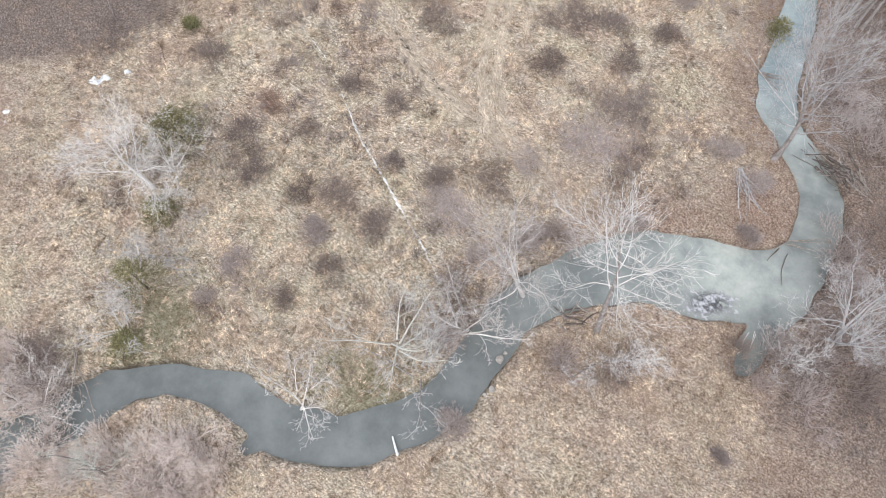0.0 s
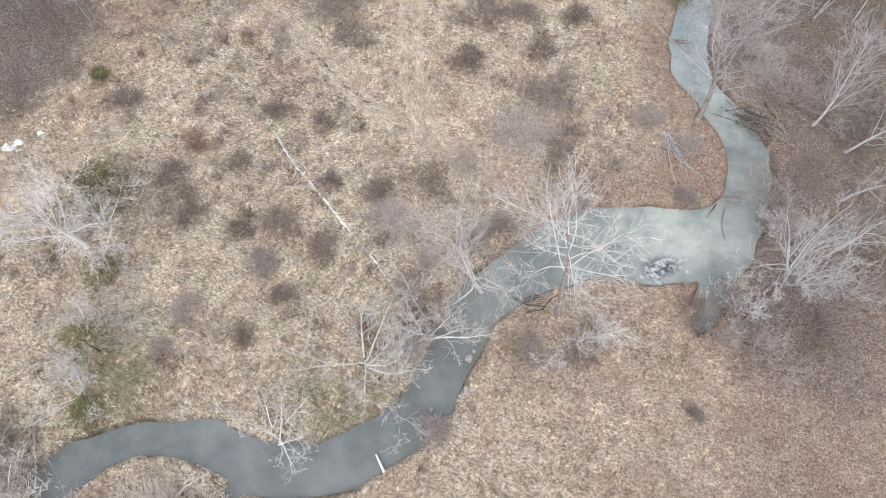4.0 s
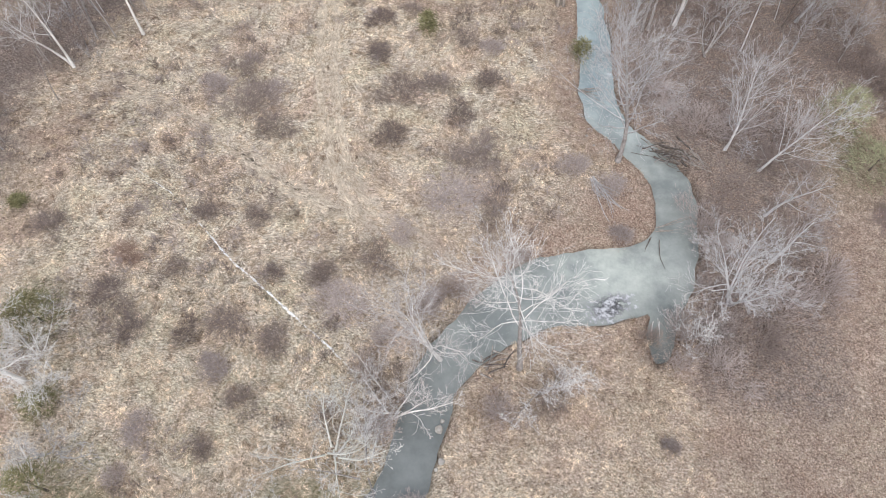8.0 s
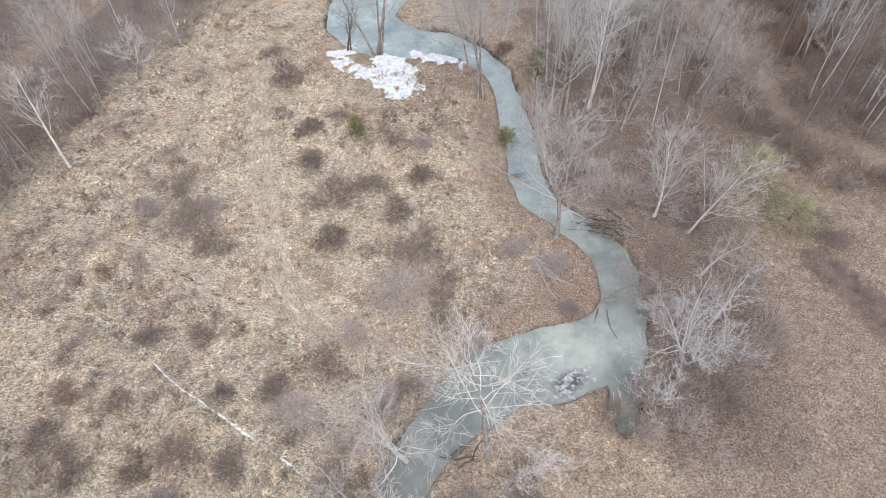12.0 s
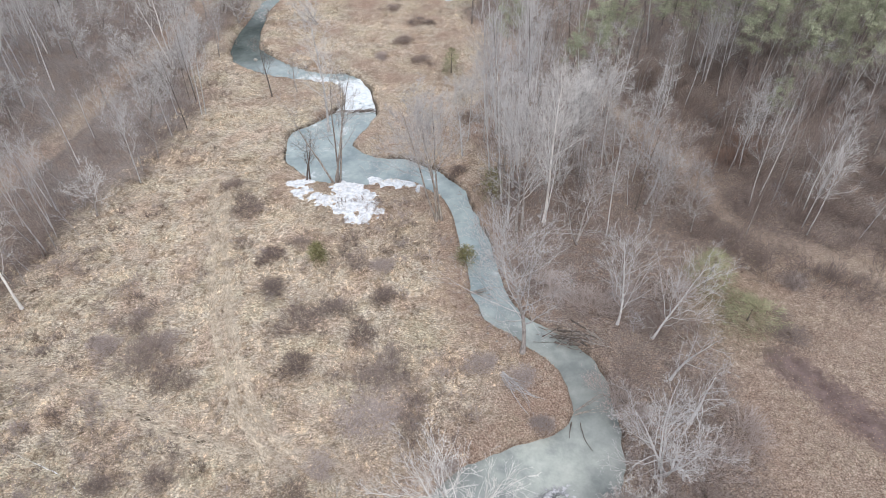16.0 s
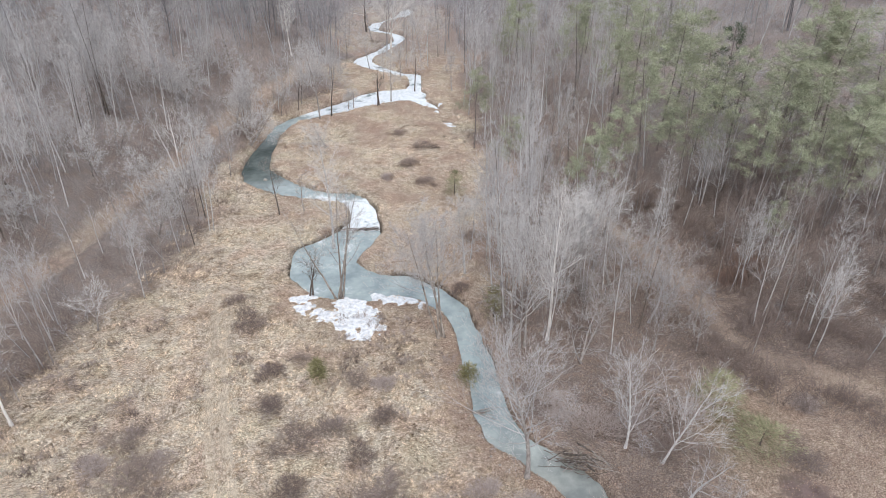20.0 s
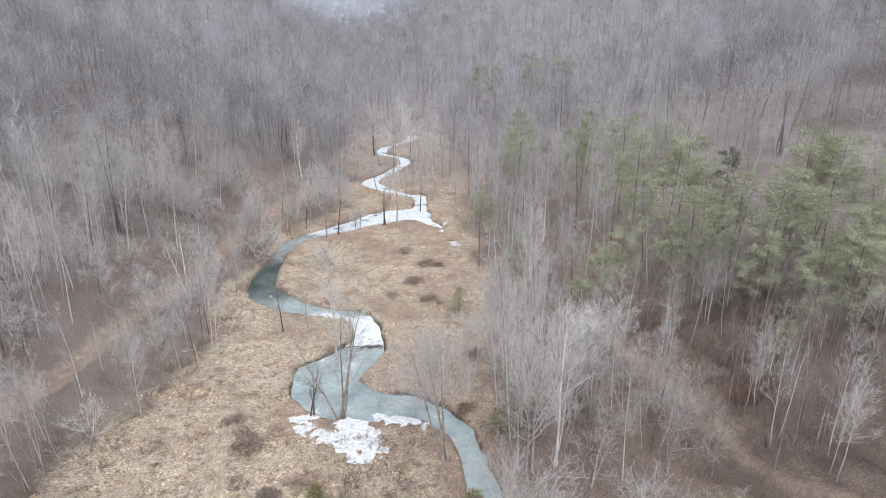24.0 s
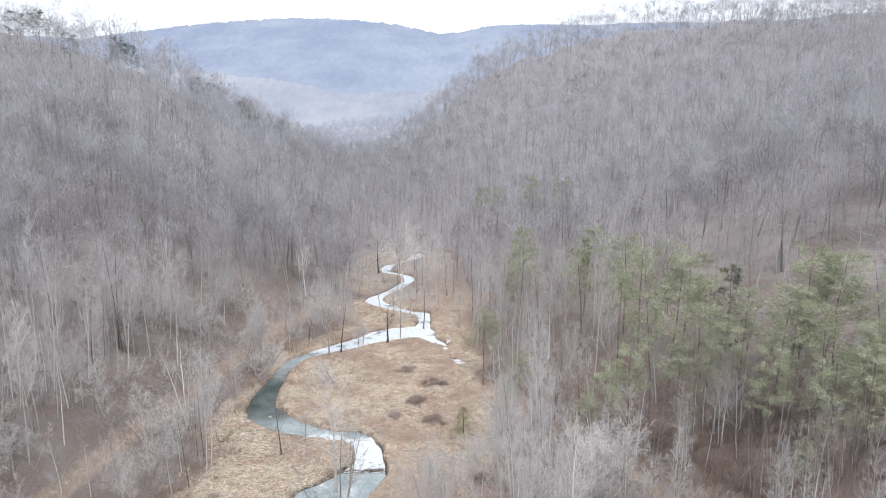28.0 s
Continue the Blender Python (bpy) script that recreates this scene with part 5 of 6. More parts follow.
hx, hy = rng.uniform(20, 66, 135), rng.uniform(52, 80, 135)
thick = (line_distance(hx, hy, EAST_TRACK) > 1.6) & (np.hypot((hx - 29) / 4, (hy - 66) / 6) > 0.8) & (hy > 56 - 0.35 * (hx - 20))
bx, by = rng.uniform(5.5, 20, 34), rng.uniform(59, 76, 34)
clear = (creek_distance(bx, by) > 1.2) & (bx > woods_right(by) + 1)
jx, jy = np.concatenate([jx, ex[more], fx[edge_ok], hx[thick], bx[clear]]), np.concatenate([jy, ey[more], fy[edge_ok], hy[thick], by[clear]])
order = np.argsort(np.hypot(jx - 0, (jy - 70) * 0.8))
jx, jy = jx[order], jy[order]
jz = ground_z(jx, jy, fine=False)
NEAR = 560
KINDS = [wood_meshes(200 + i, MIX[i]) for i in range(8)] + [wood_meshes(210 + i, BARK_GREY, TWIG_UMBER) for i in range(2)]
WORDS = ["grey leafless forest tree on the slope", "pale leafless forest tree on the slope", "slim grey leafless forest tree in leaf litter",
         "silvery leafless forest tree", "tall grey leafless forest tree", "dark-barked leafless forest tree",
         "slender silvery leafless forest tree", "grey-barked leafless forest tree in brown leaves",
         "brown-twigged leafless forest tree", "slender brown-twigged leafless forest tree"]
for i in range(min(NEAR, len(jx))):
    k = int(rng.integers(6, 10)) if jx[i] > 26 and jy[i] < 84 or jx[i] < -34 and jy[i] < 60 else int(rng.integers(8))
    west = jx[i] < -14
    root = tagged(new("slope_tree" if west else "forest_tree"), WORDS[k], "tree", "west slope woods" if west else "east woods")
    s = rng.uniform(0.55, 1.0) * (0.7 if -6 < foot_left(jy[i]) - jx[i] < 9 else 0.72 if jx[i] > 14 and jy[i] < 80 else 1.0)
    root.location, root.scale, root.rotation_euler = (jx[i], jy[i], jz[i]), (s, s, s * rng.uniform(0.85, 1.15)), (rng.normal(0, 0.05), rng.normal(0, 0.05), rng.uniform(0, 6.28))
    for n, me in zip(("trunk", "crown"), KINDS[k]):
        part(n, me, root)


def far_tree(seed, rich=4):
    """A light leafless tree 17 m tall for the far woods: a straight stem, short upswept limbs and thin twigs, in triangles."""
    g = np.random.default_rng(seed)
    stem = run(g, np.array([[0, 0, -0.6]]), np.array([[g.normal(0, 0.03), g.normal(0, 0.03), 1.0]]), np.array([16.5]), np.array([0.08]), 2, 0.025, 0.03, 0.2)
    a = sprout(g, *stem, 13, 0.36, 0.99, 44, 0.22, 0.4, 2, 0.1, 0.16, 0.25)
    b = sprout(g, *a, 5, 0.2, 1.0, 42, 0.5, 0.7, 1, 0.1, 0.14, 0.5)
    c = sprout(g, *b, rich, 0.2, 1.0, 44, 0.7, 0.8, 1, 0.1, 0.1, 0.6)
    return join([corners(*tubes(stem[0], stem[1], 3)), corners(*slivers(g, a[0][:, ::2], 0.028)), shoots(g, b[0], 0.026), shoots(g, c[0], 0.024 if rich > 2 else 0.045)])


def haze_tree(seed, clumps, long, half):
    """A distant leafless tree 15 m tall: stem, limbs and a rounded, uneven crown of many small twig clumps."""
    g = np.random.default_rng(seed)
    stem = run(g, np.array([[0, 0, -0.6]]), np.array([[g.normal(0, 0.05), g.normal(0, 0.05), 1.0]]), np.array([14.0]), np.array([0.11]), 2, 0.04, 0.03, 0.2)
    a = sprout(g, *stem, 8, 0.38, 0.95, 48, 0.36, 0.5, 1, 0.14, 0.12, 0.25)
    boss = g.normal(0, 1, (7, 3)) * [1.9, 1.9, 2.2] + [0, 0, 10.4]
    d = unit(g.normal(0, 1, (clumps, 3)) + [0, 0, 0.25])
    p = boss[g.integers(7, size=clumps)] + d * (g.random((clumps, 1)) ** 0.5) * 1.9
    way = unit(unit(p - [0, 0, 8.0]) + g.normal(0, 0.55, (clumps, 3)) + [0, 0, 0.3])
    P = np.stack([p, p + way * long * g.uniform(0.6, 1.3, (clumps, 1))], 1)
    return join([corners(*tubes(stem[0], stem[1], 3)), corners(*slivers(g, a[0], 0.04)), shoots(g, P, half)])


def scattered(name, label, category, shapes, x, y, z, size, lean=0.05, mat=None):
    """One object of many copies of light shapes, joined."""
    vs, fs, at = [], [], 0
    pick = rng.integers(len(shapes), size=len(x))
    for k, (v, f) in enumerate(shapes):
        sel = np.flatnonzero(pick == k)
        if not len(sel):
            continue
        a = rng.uniform(0, 6.283, len(sel))
        s = size[sel]
        c, n = np.cos(a) * s, np.sin(a) * s
        lx, ly = rng.normal(0, lean, (2, len(sel)))
        X = v[None, :, 0] * c[:, None] - v[None, :, 1] * n[:, None] + v[None, :, 2] * lx[:, None] + x[sel][:, None]
        Y = v[None, :, 0] * n[:, None] + v[None, :, 1] * c[:, None] + v[None, :, 2] * ly[:, None] + y[sel][:, None]
        Z = v[None, :, 2] * (s * rng.uniform(0.85, 1.15, len(sel)))[:, None] + z[sel][:, None]
        vs.append(np.stack([X, Y, Z], -1).reshape(-1, 3))
        fs.append((f[None] + (np.arange(len(sel)) * len(v))[:, None, None] + at).reshape(-1, f.shape[1]))
        at += len(sel) * len(v)
    return tagged(new(name, mesh_from(name, np.concatenate(vs), np.concatenate(fs), mat)), label, category, kind="stuff")


far = np.hypot(jx, jy) > 300
near = ~far
near[:NEAR] = False
# trees this far up the valley carry distance haze in their colour
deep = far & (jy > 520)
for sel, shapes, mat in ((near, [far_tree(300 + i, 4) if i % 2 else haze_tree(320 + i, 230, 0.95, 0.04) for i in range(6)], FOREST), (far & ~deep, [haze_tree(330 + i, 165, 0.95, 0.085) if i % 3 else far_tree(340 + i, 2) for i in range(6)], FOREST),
                         (deep, [haze_tree(336 + i, 140, 1.0, 0.1) for i in range(3)], VALLEY_HAZE_WOODS)):
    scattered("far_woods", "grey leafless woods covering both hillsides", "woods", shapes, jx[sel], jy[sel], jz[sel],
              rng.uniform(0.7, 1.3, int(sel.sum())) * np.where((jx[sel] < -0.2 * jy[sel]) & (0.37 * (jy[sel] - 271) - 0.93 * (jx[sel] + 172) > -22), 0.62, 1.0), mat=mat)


def twig_bush(seed, stems, height, width, tri=False):
    """Twiggy thicket: many thin stems in a few loose clumps, with side shoots."""
    g = np.random.default_rng(seed)
    hub = g.normal(0, 0.38, (5, 2)) * width
    o = hub[g.integers(5, size=stems)] + g.normal(0, 0.27, (stems, 2)) * width
    r = np.hypot(o[:, 0], o[:, 1]) / width
    start = np.stack([o[:, 0], o[:, 1], 0 * r - 0.05], -1)
    d = unit(np.stack([o[:, 0] / width * 0.7, o[:, 1] / width * 0.7, 0.7 + 0 * r], -1) + g.normal(0, 0.35, (stems, 3)))
    stem = run(g, start, d, height * np.clip(1.05 - 0.5 * r, 0.3, 1) * (0.6 + 0.6 * g.random(stems)), np.full(stems, 0.01), 1, 0.2, 0.05, 0.5)
    b = sprout(g, *stem, 4, 0.2, 1.0, 45, 0.6, 0.8, 1, 0.15, 0.05, 0.6)
    if tri:
        return join([corners(*slivers(g, stem[0], 0.012)), shoots(g, b[0], 0.014)])
    return join([corners(*slivers(g, stem[0], 0.008)), shoots(g, b[0], 0.008)])


# brambles and saplings under the woods and along the east bank
ux = rng.uniform(-130, 110, 12000)
uy = rng.uniform(-25, 230, 12000)
east = smooth(0, 4, ux - woods_right(uy)) * smooth(20, 40, uy) * (1 - smooth(20, 26, ux) * (uy < 46))
keep = rng.random(12000) < np.clip(np.maximum(0.16 * woods(ux, uy), 0.26 * east * (uy < 90)), 0, 1)
keep &= (creek_distance(ux, uy) > 0.4) & (line_distance(ux, uy, OLD_ROAD) > 2.0)
keep &= (np.abs(ux) < 45 + 0.7 * np.maximum(uy, 0))
ux, uy = ux[keep][:2300], uy[keep][:2300]
scattered("undergrowth", "brown brambles and saplings under the trees", "undergrowth", [twig_bush(400 + i, 16, 1.7, 1.0, True) for i in range(4)], ux, uy,
          ground_z(ux, uy, fine=False), rng.uniform(0.6, 1.7, len(ux)), 0.1, TWIG_BROWN)

ux, uy = rng.uniform(16, 72, 2600), rng.uniform(36, 84, 2600)
keep = (uy > 47 - 0.35 * np.clip(ux - 20, 0, 40)) & (ux > 16) & (rng.random(2600) < 0.06 + 0.4 * smooth(24, 34, ux) + 0.3 * smooth(-0.2, 0.4, vnoise(ux, uy, 6.0, 97))) & (line_distance(ux, uy, EAST_TRACK) > 1.3) & (np.abs(ux) < 30 + 0.7 * uy)
ux, uy = ux[keep][:900], uy[keep][:900]
for half, mat in ((ux > 23, TWIG_BROWN), (ux <= 23, TWIG_PINK)):
    scattered("east_brush", "brown brush and briars under the eastern trees", "undergrowth", [twig_bush(420 + i, 18, 1.5, 1.0, True) for i in range(4)], ux[half], uy[half],
              ground_z(ux[half], uy[half], fine=False), rng.uniform(0.7, 1.7, int(half.sum())), 0.1, mat)

# thin saplings between the bigger trees
sx, sy = rng.uniform(-110, 100, 12000), rng.uniform(18, 215, 12000)
keep = rng.random(12000) < 0.6 * np.maximum(woods(sx, sy), 0.55 * smooth(1, 5, sx - woods_right(sy)) * smooth(28, 44, sy) * (1 - smooth(21, 26, sx) * (sy < 46)))
keep &= (np.abs(sx) < 45 + 0.7 * np.maximum(sy, 0)) & (creek_distance(sx, sy) > 0.6) & (line_distance(sx, sy, OLD_ROAD) > 2.4)
sx, sy = sx[keep][:1000], sy[keep][:1000]
scattered("saplings", "thin grey saplings among the valley trees", "saplings", [far_tree(350 + i, 2) for i in range(4)], sx, sy, ground_z(sx, sy, fine=False),
          rng.uniform(0.22, 0.5, len(sx)), 0.12, FOREST)

# brown brush along the foot of the west slope
by = rng.uniform(5, 125, 150)
bx = foot_left(by) - rng.normal(1.0, 2.6, 150)
keep = line_distance(bx, by, OLD_ROAD) > 2.2
bx, by = bx[keep], by[keep]
for half, mat in ((np.arange(len(bx)) % 2 == 0, TWIG_BROWN), (np.arange(len(bx)) % 2 == 1, TWIG_UMBER)):
    scattered("edge_brush", "brown brush along the edge of the woods", "undergrowth", [twig_bush(450 + i, 30, 0.8, 1.0, True) for i in range(4)], bx[half], by[half],
              ground_z(bx[half], by[half], fine=False), rng.uniform(0.7, 1.5, int(half.sum())), 0.1, mat)

# twiggy brush over the lower west slope
by = rng.uniform(12, 150, 420)
bx = foot_left(by) - rng.uniform(-1, 46, 420)
keep = (line_distance(bx, by, OLD_ROAD) > 1.7) & (creek_distance(bx, by) > 0.6)
bx, by = bx[keep], by[keep]
for half, mat in ((np.arange(len(bx)) % 2 == 0, TWIG_UMBER), (np.arange(len(bx)) % 2 == 1, TWIG_GREY)):
    scattered("slope_brush", "twiggy brush under the trees of the west slope", "undergrowth", [twig_bush(470 + i, 16, 1.6, 1.0, True) for i in range(4)], bx[half], by[half],
              ground_z(bx[half], by[half], fine=False), rng.uniform(0.6, 1.6, int(half.sum())), 0.12, mat)

# low brown tussocks through the meadow
tx, ty = rng.uniform(-40, 4, 2600), rng.uniform(2, 58, 2600)
keep = (rng.random(2600) < 0.05 + 0.75 * smooth(0.12, 0.5, vnoise(tx, ty, 7.0, 98))) & (creek_distance(tx, ty) > 0.8) & (tx < woods_right(ty)) & (tx > foot_left(ty)) & (line_distance(tx, ty, RUT_A) > 1.1)
tx, ty = tx[keep][:560], ty[keep][:560]
for half, mat, label in ((np.arange(len(tx)) % 2 == 0, TWIG_BROWN, "low dark brown grass tussocks in the meadow"), (np.arange(len(tx)) % 2 == 1, TWIG_PINK, "low pinkish weed clumps in the meadow")):
    scattered("tussocks", label, "grass", [twig_bush(600 + i, 30, 0.5, 0.6, True) for i in range(4)], tx[half], ty[half],
              ground_z(tx[half], ty[half], fine=False), rng.uniform(0.5, 1.5, int(half.sum())), 0.1, mat)

# ---------------------------------------------------------------- shrubs in the meadow
SHRUBS = [mesh_from("shrub", *twig_bush(500 + i, 560, 0.6, 1.0), (TWIG_BROWN, TWIG_UMBER, TWIG_PINK, TWIG_UMBER)[i]) for i in range(4)]
THICKETS = [mesh_from("thicket", *twig_bush(540 + i, 260, 1.0, 1.0), (TWIG_PINK, TWIG_UMBER, TWIG_PINK)[i]) for i in range(3)]
SHRUB_WORDS = ["dark brown twiggy shrub in the straw meadow", "dense brown bramble mound in the meadow", "reddish-brown twiggy shrub in dry grass", "brown leafless bush in the meadow"]
SHRUB_A = [(-28.3, 16.6, 1.5), (-26.4, 13.9, 1.3), (-18.6, 12.1, 1.3), (-19.1, 15.7, 1.6), (-15.4, 15.3, 1.4), (-12.1, 39.9, 1.9), (-4.6, 34.4, 2.2), (-6.1, 30.3, 2.8),
           (-10.9, 18.6, 2.2), (-24.3, 24.7, 1.1), (-10.1, 23.1, 1.3), (-35.5, 21.0, 1.4), (-19.9, 25.5, 1.2), (3.4, 35.0, 1.4), (-4.7, 43.1, 1.3), (-24.4, 19.6, 0.9), (-22.0, 14.6, 1.0),
           (-16.2, 10.6, 1.1), (-22.3, 8.0, 1.2), (-17.5, 7.2, 0.9), (-24.6, 36.6, 2.4), (-21.8, 34.4, 1.6)]
SHRUB_B = [(-26.6, 40.2, 1.6), (-28.0, 37.2, 1.5), (-22.6, 38.5, 1.4), (-14.9, 44.6, 1.4), (-15.8, 48.7, 1.2), (-13.2, 51.2, 1.1), (-8.1, 47.6, 1.4), (-4.6, 46.8, 1.2), (-9.2, 41.6, 1.5),
           (-6.6, 38.6, 1.3), (-11.6, 35.1, 1.3), (-1.9, 30.2, 1.3), (0.3, 25.5, 1.0), (-13.6, 21.2, 1.2), (-17.1, 20.4, 1.0), (-20.1, 56.5, 1.7), (-21.9, 60.2, 1.3), (-8.4, 26.6, 1.5),
           (-5.3, 21.0, 1.1), (-4.2, 96.5, 1.6), (-1.6, 103.5, 1.7), (-6.5, 108.0, 1.4), (-1.0, 90.0, 1.4), (-7.0, 92.0, 1.2), (-16.5, 66.0, 1.0), (3.2, 62.6, 1.0), (4.9, 74.5, 1.5)]
SHRUB_C = [(6.4, 33.4, 1.5), (8.6, 28.9, 1.0), (14.2, 33.0, 1.6), (15.2, 29.4, 1.5), (12.2, 42.6, 1.5), (8.6, 43.8, 1.4), (-7.3, 10.6, 1.4),
           (-2.6, 5.8, 1.2), (-29.8, -4.6, 1.3), (-22.9, 4.2, 0.9),
           (12.9, 13.2, 0.7), (31.0, 38.4, 1.7), (33.6, 44.0, 1.5)]
RUST_BUSH = mesh_from("shrub", *twig_bush(520, 420, 1.0, 1.0), TWIG_RUST)
for i, (x, y, r, h) in enumerate([(-28.7, 20.1, 1.25, 0.7), (36.6, 66.3, 2.6, 2.6), (34.6, 63.8, 2.0, 2.0)]):
    ob = tagged(new("shrub", RUST_BUSH), "rust-brown bush keeping its dead leaves", "shrub", "rusty bushes")
    ob.location, ob.rotation_euler, ob.scale = (x, y, zat(x, y)), (0, 0, i * 1.9), (r, r * 0.85, h)
for i, (x, y, r) in enumerate(SHRUB_A + SHRUB_B + SHRUB_C):
    k = (i * 7 + i // 4) % 4
    if i >= len(SHRUB_A) + len(SHRUB_B):
        k = 2 if i % 3 else 3
    ob = tagged(new("shrub", SHRUBS[k]), SHRUB_WORDS[k], "shrub", "meadow shrubs")
    ob.location, ob.rotation_euler, ob.scale = (x, y, zat(x, y)), (0, 0, i * 2.1), (r * 1.18, r * 1.08, 0.8 + 0.2 * (i % 3))


# taller pinkish thickets along the banks
for i, (x, y, r) in enumerate([(-7.5, 17.0, 1.5), (-6.2, 13.6, 1.4), (-8.6, 14.2, 1.3), (-5.4, 19.6, 1.4), (-9.6, 10.4, 1.2), (-3.0, 22.0, 1.3), 
                               (15.2, 23.0, 2.4), (18.0, 22.0, 2.2), (20.4, 25.0, 2.5), (16.2, 19.6, 2.0), (21.4, 31.0, 2.5), (23.4, 28.0, 2.0), (10.4, 44.6, 2.2), (10.9, 20.2, 1.1), (13.5, 21.8, 1.5), (13.2, 19.4, 1.2), (8.4, 47.2, 2.0), (13.8, 41.2, 2.3),
                               (17.4, 41.6, 2.4), (20.6, 38.8, 2.3), (22.6, 43.6, 2.4), (14.6, 31.6, 2.0), (-29.5, -6.4, 2.6), (-26.0, -15.0, 2.6), (1.4, 13.4, 1.6), (4.6, 15.4, 1.5)]):
    ob = tagged(new("thicket", THICKETS[i % 3]), "tangled pinkish-grey leafless thicket", "shrub", "bank thickets")
    ob.location, ob.rotation_euler, ob.scale = (x, y, zat(x, y)), (0, 0, i * 1.3), (r, r * 0.9, 1.6 + 0.3 * (i % 3))

FINE_THICKET = mesh_from("thicket", *twig_bush(560, 620, 0.6, 1.0), TWIG_BLUSH)
for i, (x, y, r) in enumerate([(-16.8, -5.0, 2.5), (-18.8, -6.2, 2.2), (-14.6, -4.9, 1.9), (-20.8, -7.6, 2.0), (-17.4, -7.6, 2.4), (-15.2, -7.2, 2.2), (-27.6, -6.6, 2.2), (-29.4, -9.0, 2.6), (-24.6, -10.4, 2.2), (-31.4, -6.2, 2.4), (-28.4, -12.0, 2.4), (-22.4, -9.4, 2.0)]):
    ob = tagged(new("thicket", FINE_THICKET), "rounded pale pink leafless thicket on the bank", "shrub", "pale thickets")
    ob.location, ob.rotation_euler, ob.scale = (x, y, zat(x, y)), (0, 0, i * 1.1), (r, r * 0.9, 2.6)

# ---------------------------------------------------------------- dead wood, stones, pipe
def pole(name, parent, a, b, r, mat, bend=0.04, sides=7, seed=0):
    g = np.random.default_rng(seed)
    a, b = np.array(a, float), np.array(b, float)
    L = np.linalg.norm(b - a)
    P, R = run(g, a[None], unit(b - a)[None], np.array([L]), np.array([r]), 6, bend, 0, 0.55)
    return part(name, mesh_from(name, *tubes(P, R, sides), mat, True), parent)


def log_pile(label, x, y, count, length, heading, spread, seed, mats, thick=1.0):
    g = np.random.default_rng(seed)
    root = tagged(new("log_pile"), label, "log pile")
    z0 = max(zat(x, y), WATER_Z)
    root.location = (x, y, z0)
    for i in range(count):
        a = heading + g.normal(0, spread)
        c = g.normal(0, 0.45 * length, 2) * [0.75, 0.75]
        L = length * g.uniform(0.5, 1.15)
        d = np.array([np.cos(a), np.sin(a)]) * L / 2
        px, py = c
        z1 = max(zat(x + px - d[0], y + py - d[1]), WATER_Z) - z0 + 0.08 + 0.35 * thick * g.random()
        z2 = max(zat(x + px + d[0], y + py + d[1]), WATER_Z) - z0 + 0.08 + 0.45 * g.random()
        pole("log", root, (px - d[0], py - d[1], z1), (px + d[0], py + d[1], z2), g.uniform(0.03, 0.09) * thick, mats[i % len(mats)], 0.08, 6, seed * 50 + i)
    return root


log_pile("jam of dark branches at the pool's edge", 0.2, 16.9, 10, 1.8, 0.4, 0.8, 62, [BARK_DARK, DEADWOOD])
log_pile("dark brush pile under the trees", 17.5, 62.5, 20, 3.4, 0.2, 0.5, 64, [BARK_DARK, DEADWOOD])


def stick_dam(label, a, b, count, seed):
    """A low line of sticks heaped across the water from a to b."""
    g = np.random.default_rng(seed)
    root = tagged(new("stick_dam"), label, "dam")
    root.location = (a[0], a[1], WATER_Z)
    for i in range(count):
        f = g.random()
        c = np.array([(b[0] - a[0]) * f, (b[1] - a[1]) * f]) + g.normal(0, 0.16, 2)
        t = np.arctan2(b[1] - a[1], b[0] - a[0]) + g.normal(0, 0.35)
        d = np.array([np.cos(t), np.sin(t)]) * g.uniform(0.35, 0.8)
        pole("stick", root, (*(c - d), 0.04 + 0.22 * g.random()), (*(c + d), 0.04 + 0.25 * g.random()), g.uniform(0.025, 0.06), (BARK_DARK, DEADWOOD, BARK_DARK)[i % 3], 0.08, 5, seed * 50 + i)


def drift_jam(label, a, b, width, count, seed):
    """Dead branches washed up along a bank from a to b, most of them lying with it."""
    g = np.random.default_rng(seed)
    root = tagged(new("log_jam"), label, "log pile")
    z0 = WATER_Z
    root.location = (a[0], a[1], z0)
    along = np.array([b[0] - a[0], b[1] - a[1]])
    side = np.array([-along[1], along[0]]) / np.hypot(*along)
    for i in range(count):
        c = along * g.random() + side * g.normal(0, width)
        t = np.arctan2(along[1], along[0]) + g.normal(0, 0.42)
        d = np.array([np.cos(t), np.sin(t)]) * g.uniform(0.4, 1.3)
        ends = [(c + k * d, max(zat(*(np.array(a) + c + k * d)), WATER_Z) - z0 + 0.05 + 0.4 * g.random()) for k in (-1, 1)]
        pole("branch", root, (*ends[0][0], ends[0][1]), (*ends[1][0], ends[1][1]), g.uniform(0.018, 0.05) * (2.2 if i % 12 == 0 else 1), (BARK_DARK, DEADWOOD, BARK_DARK, BARK_GREY)[i % 4], 0.1, 5, seed * 50 + i)


drift_jam("jam of dark driftwood branches on the outer bank", (10.2, 38.8), (14.2, 37.3), 0.45, 70, 61)
stick_dam("old beaver dam of dark sticks across the creek", (-12.4, 76.9), (-7.0, 77.3), 46, 63)


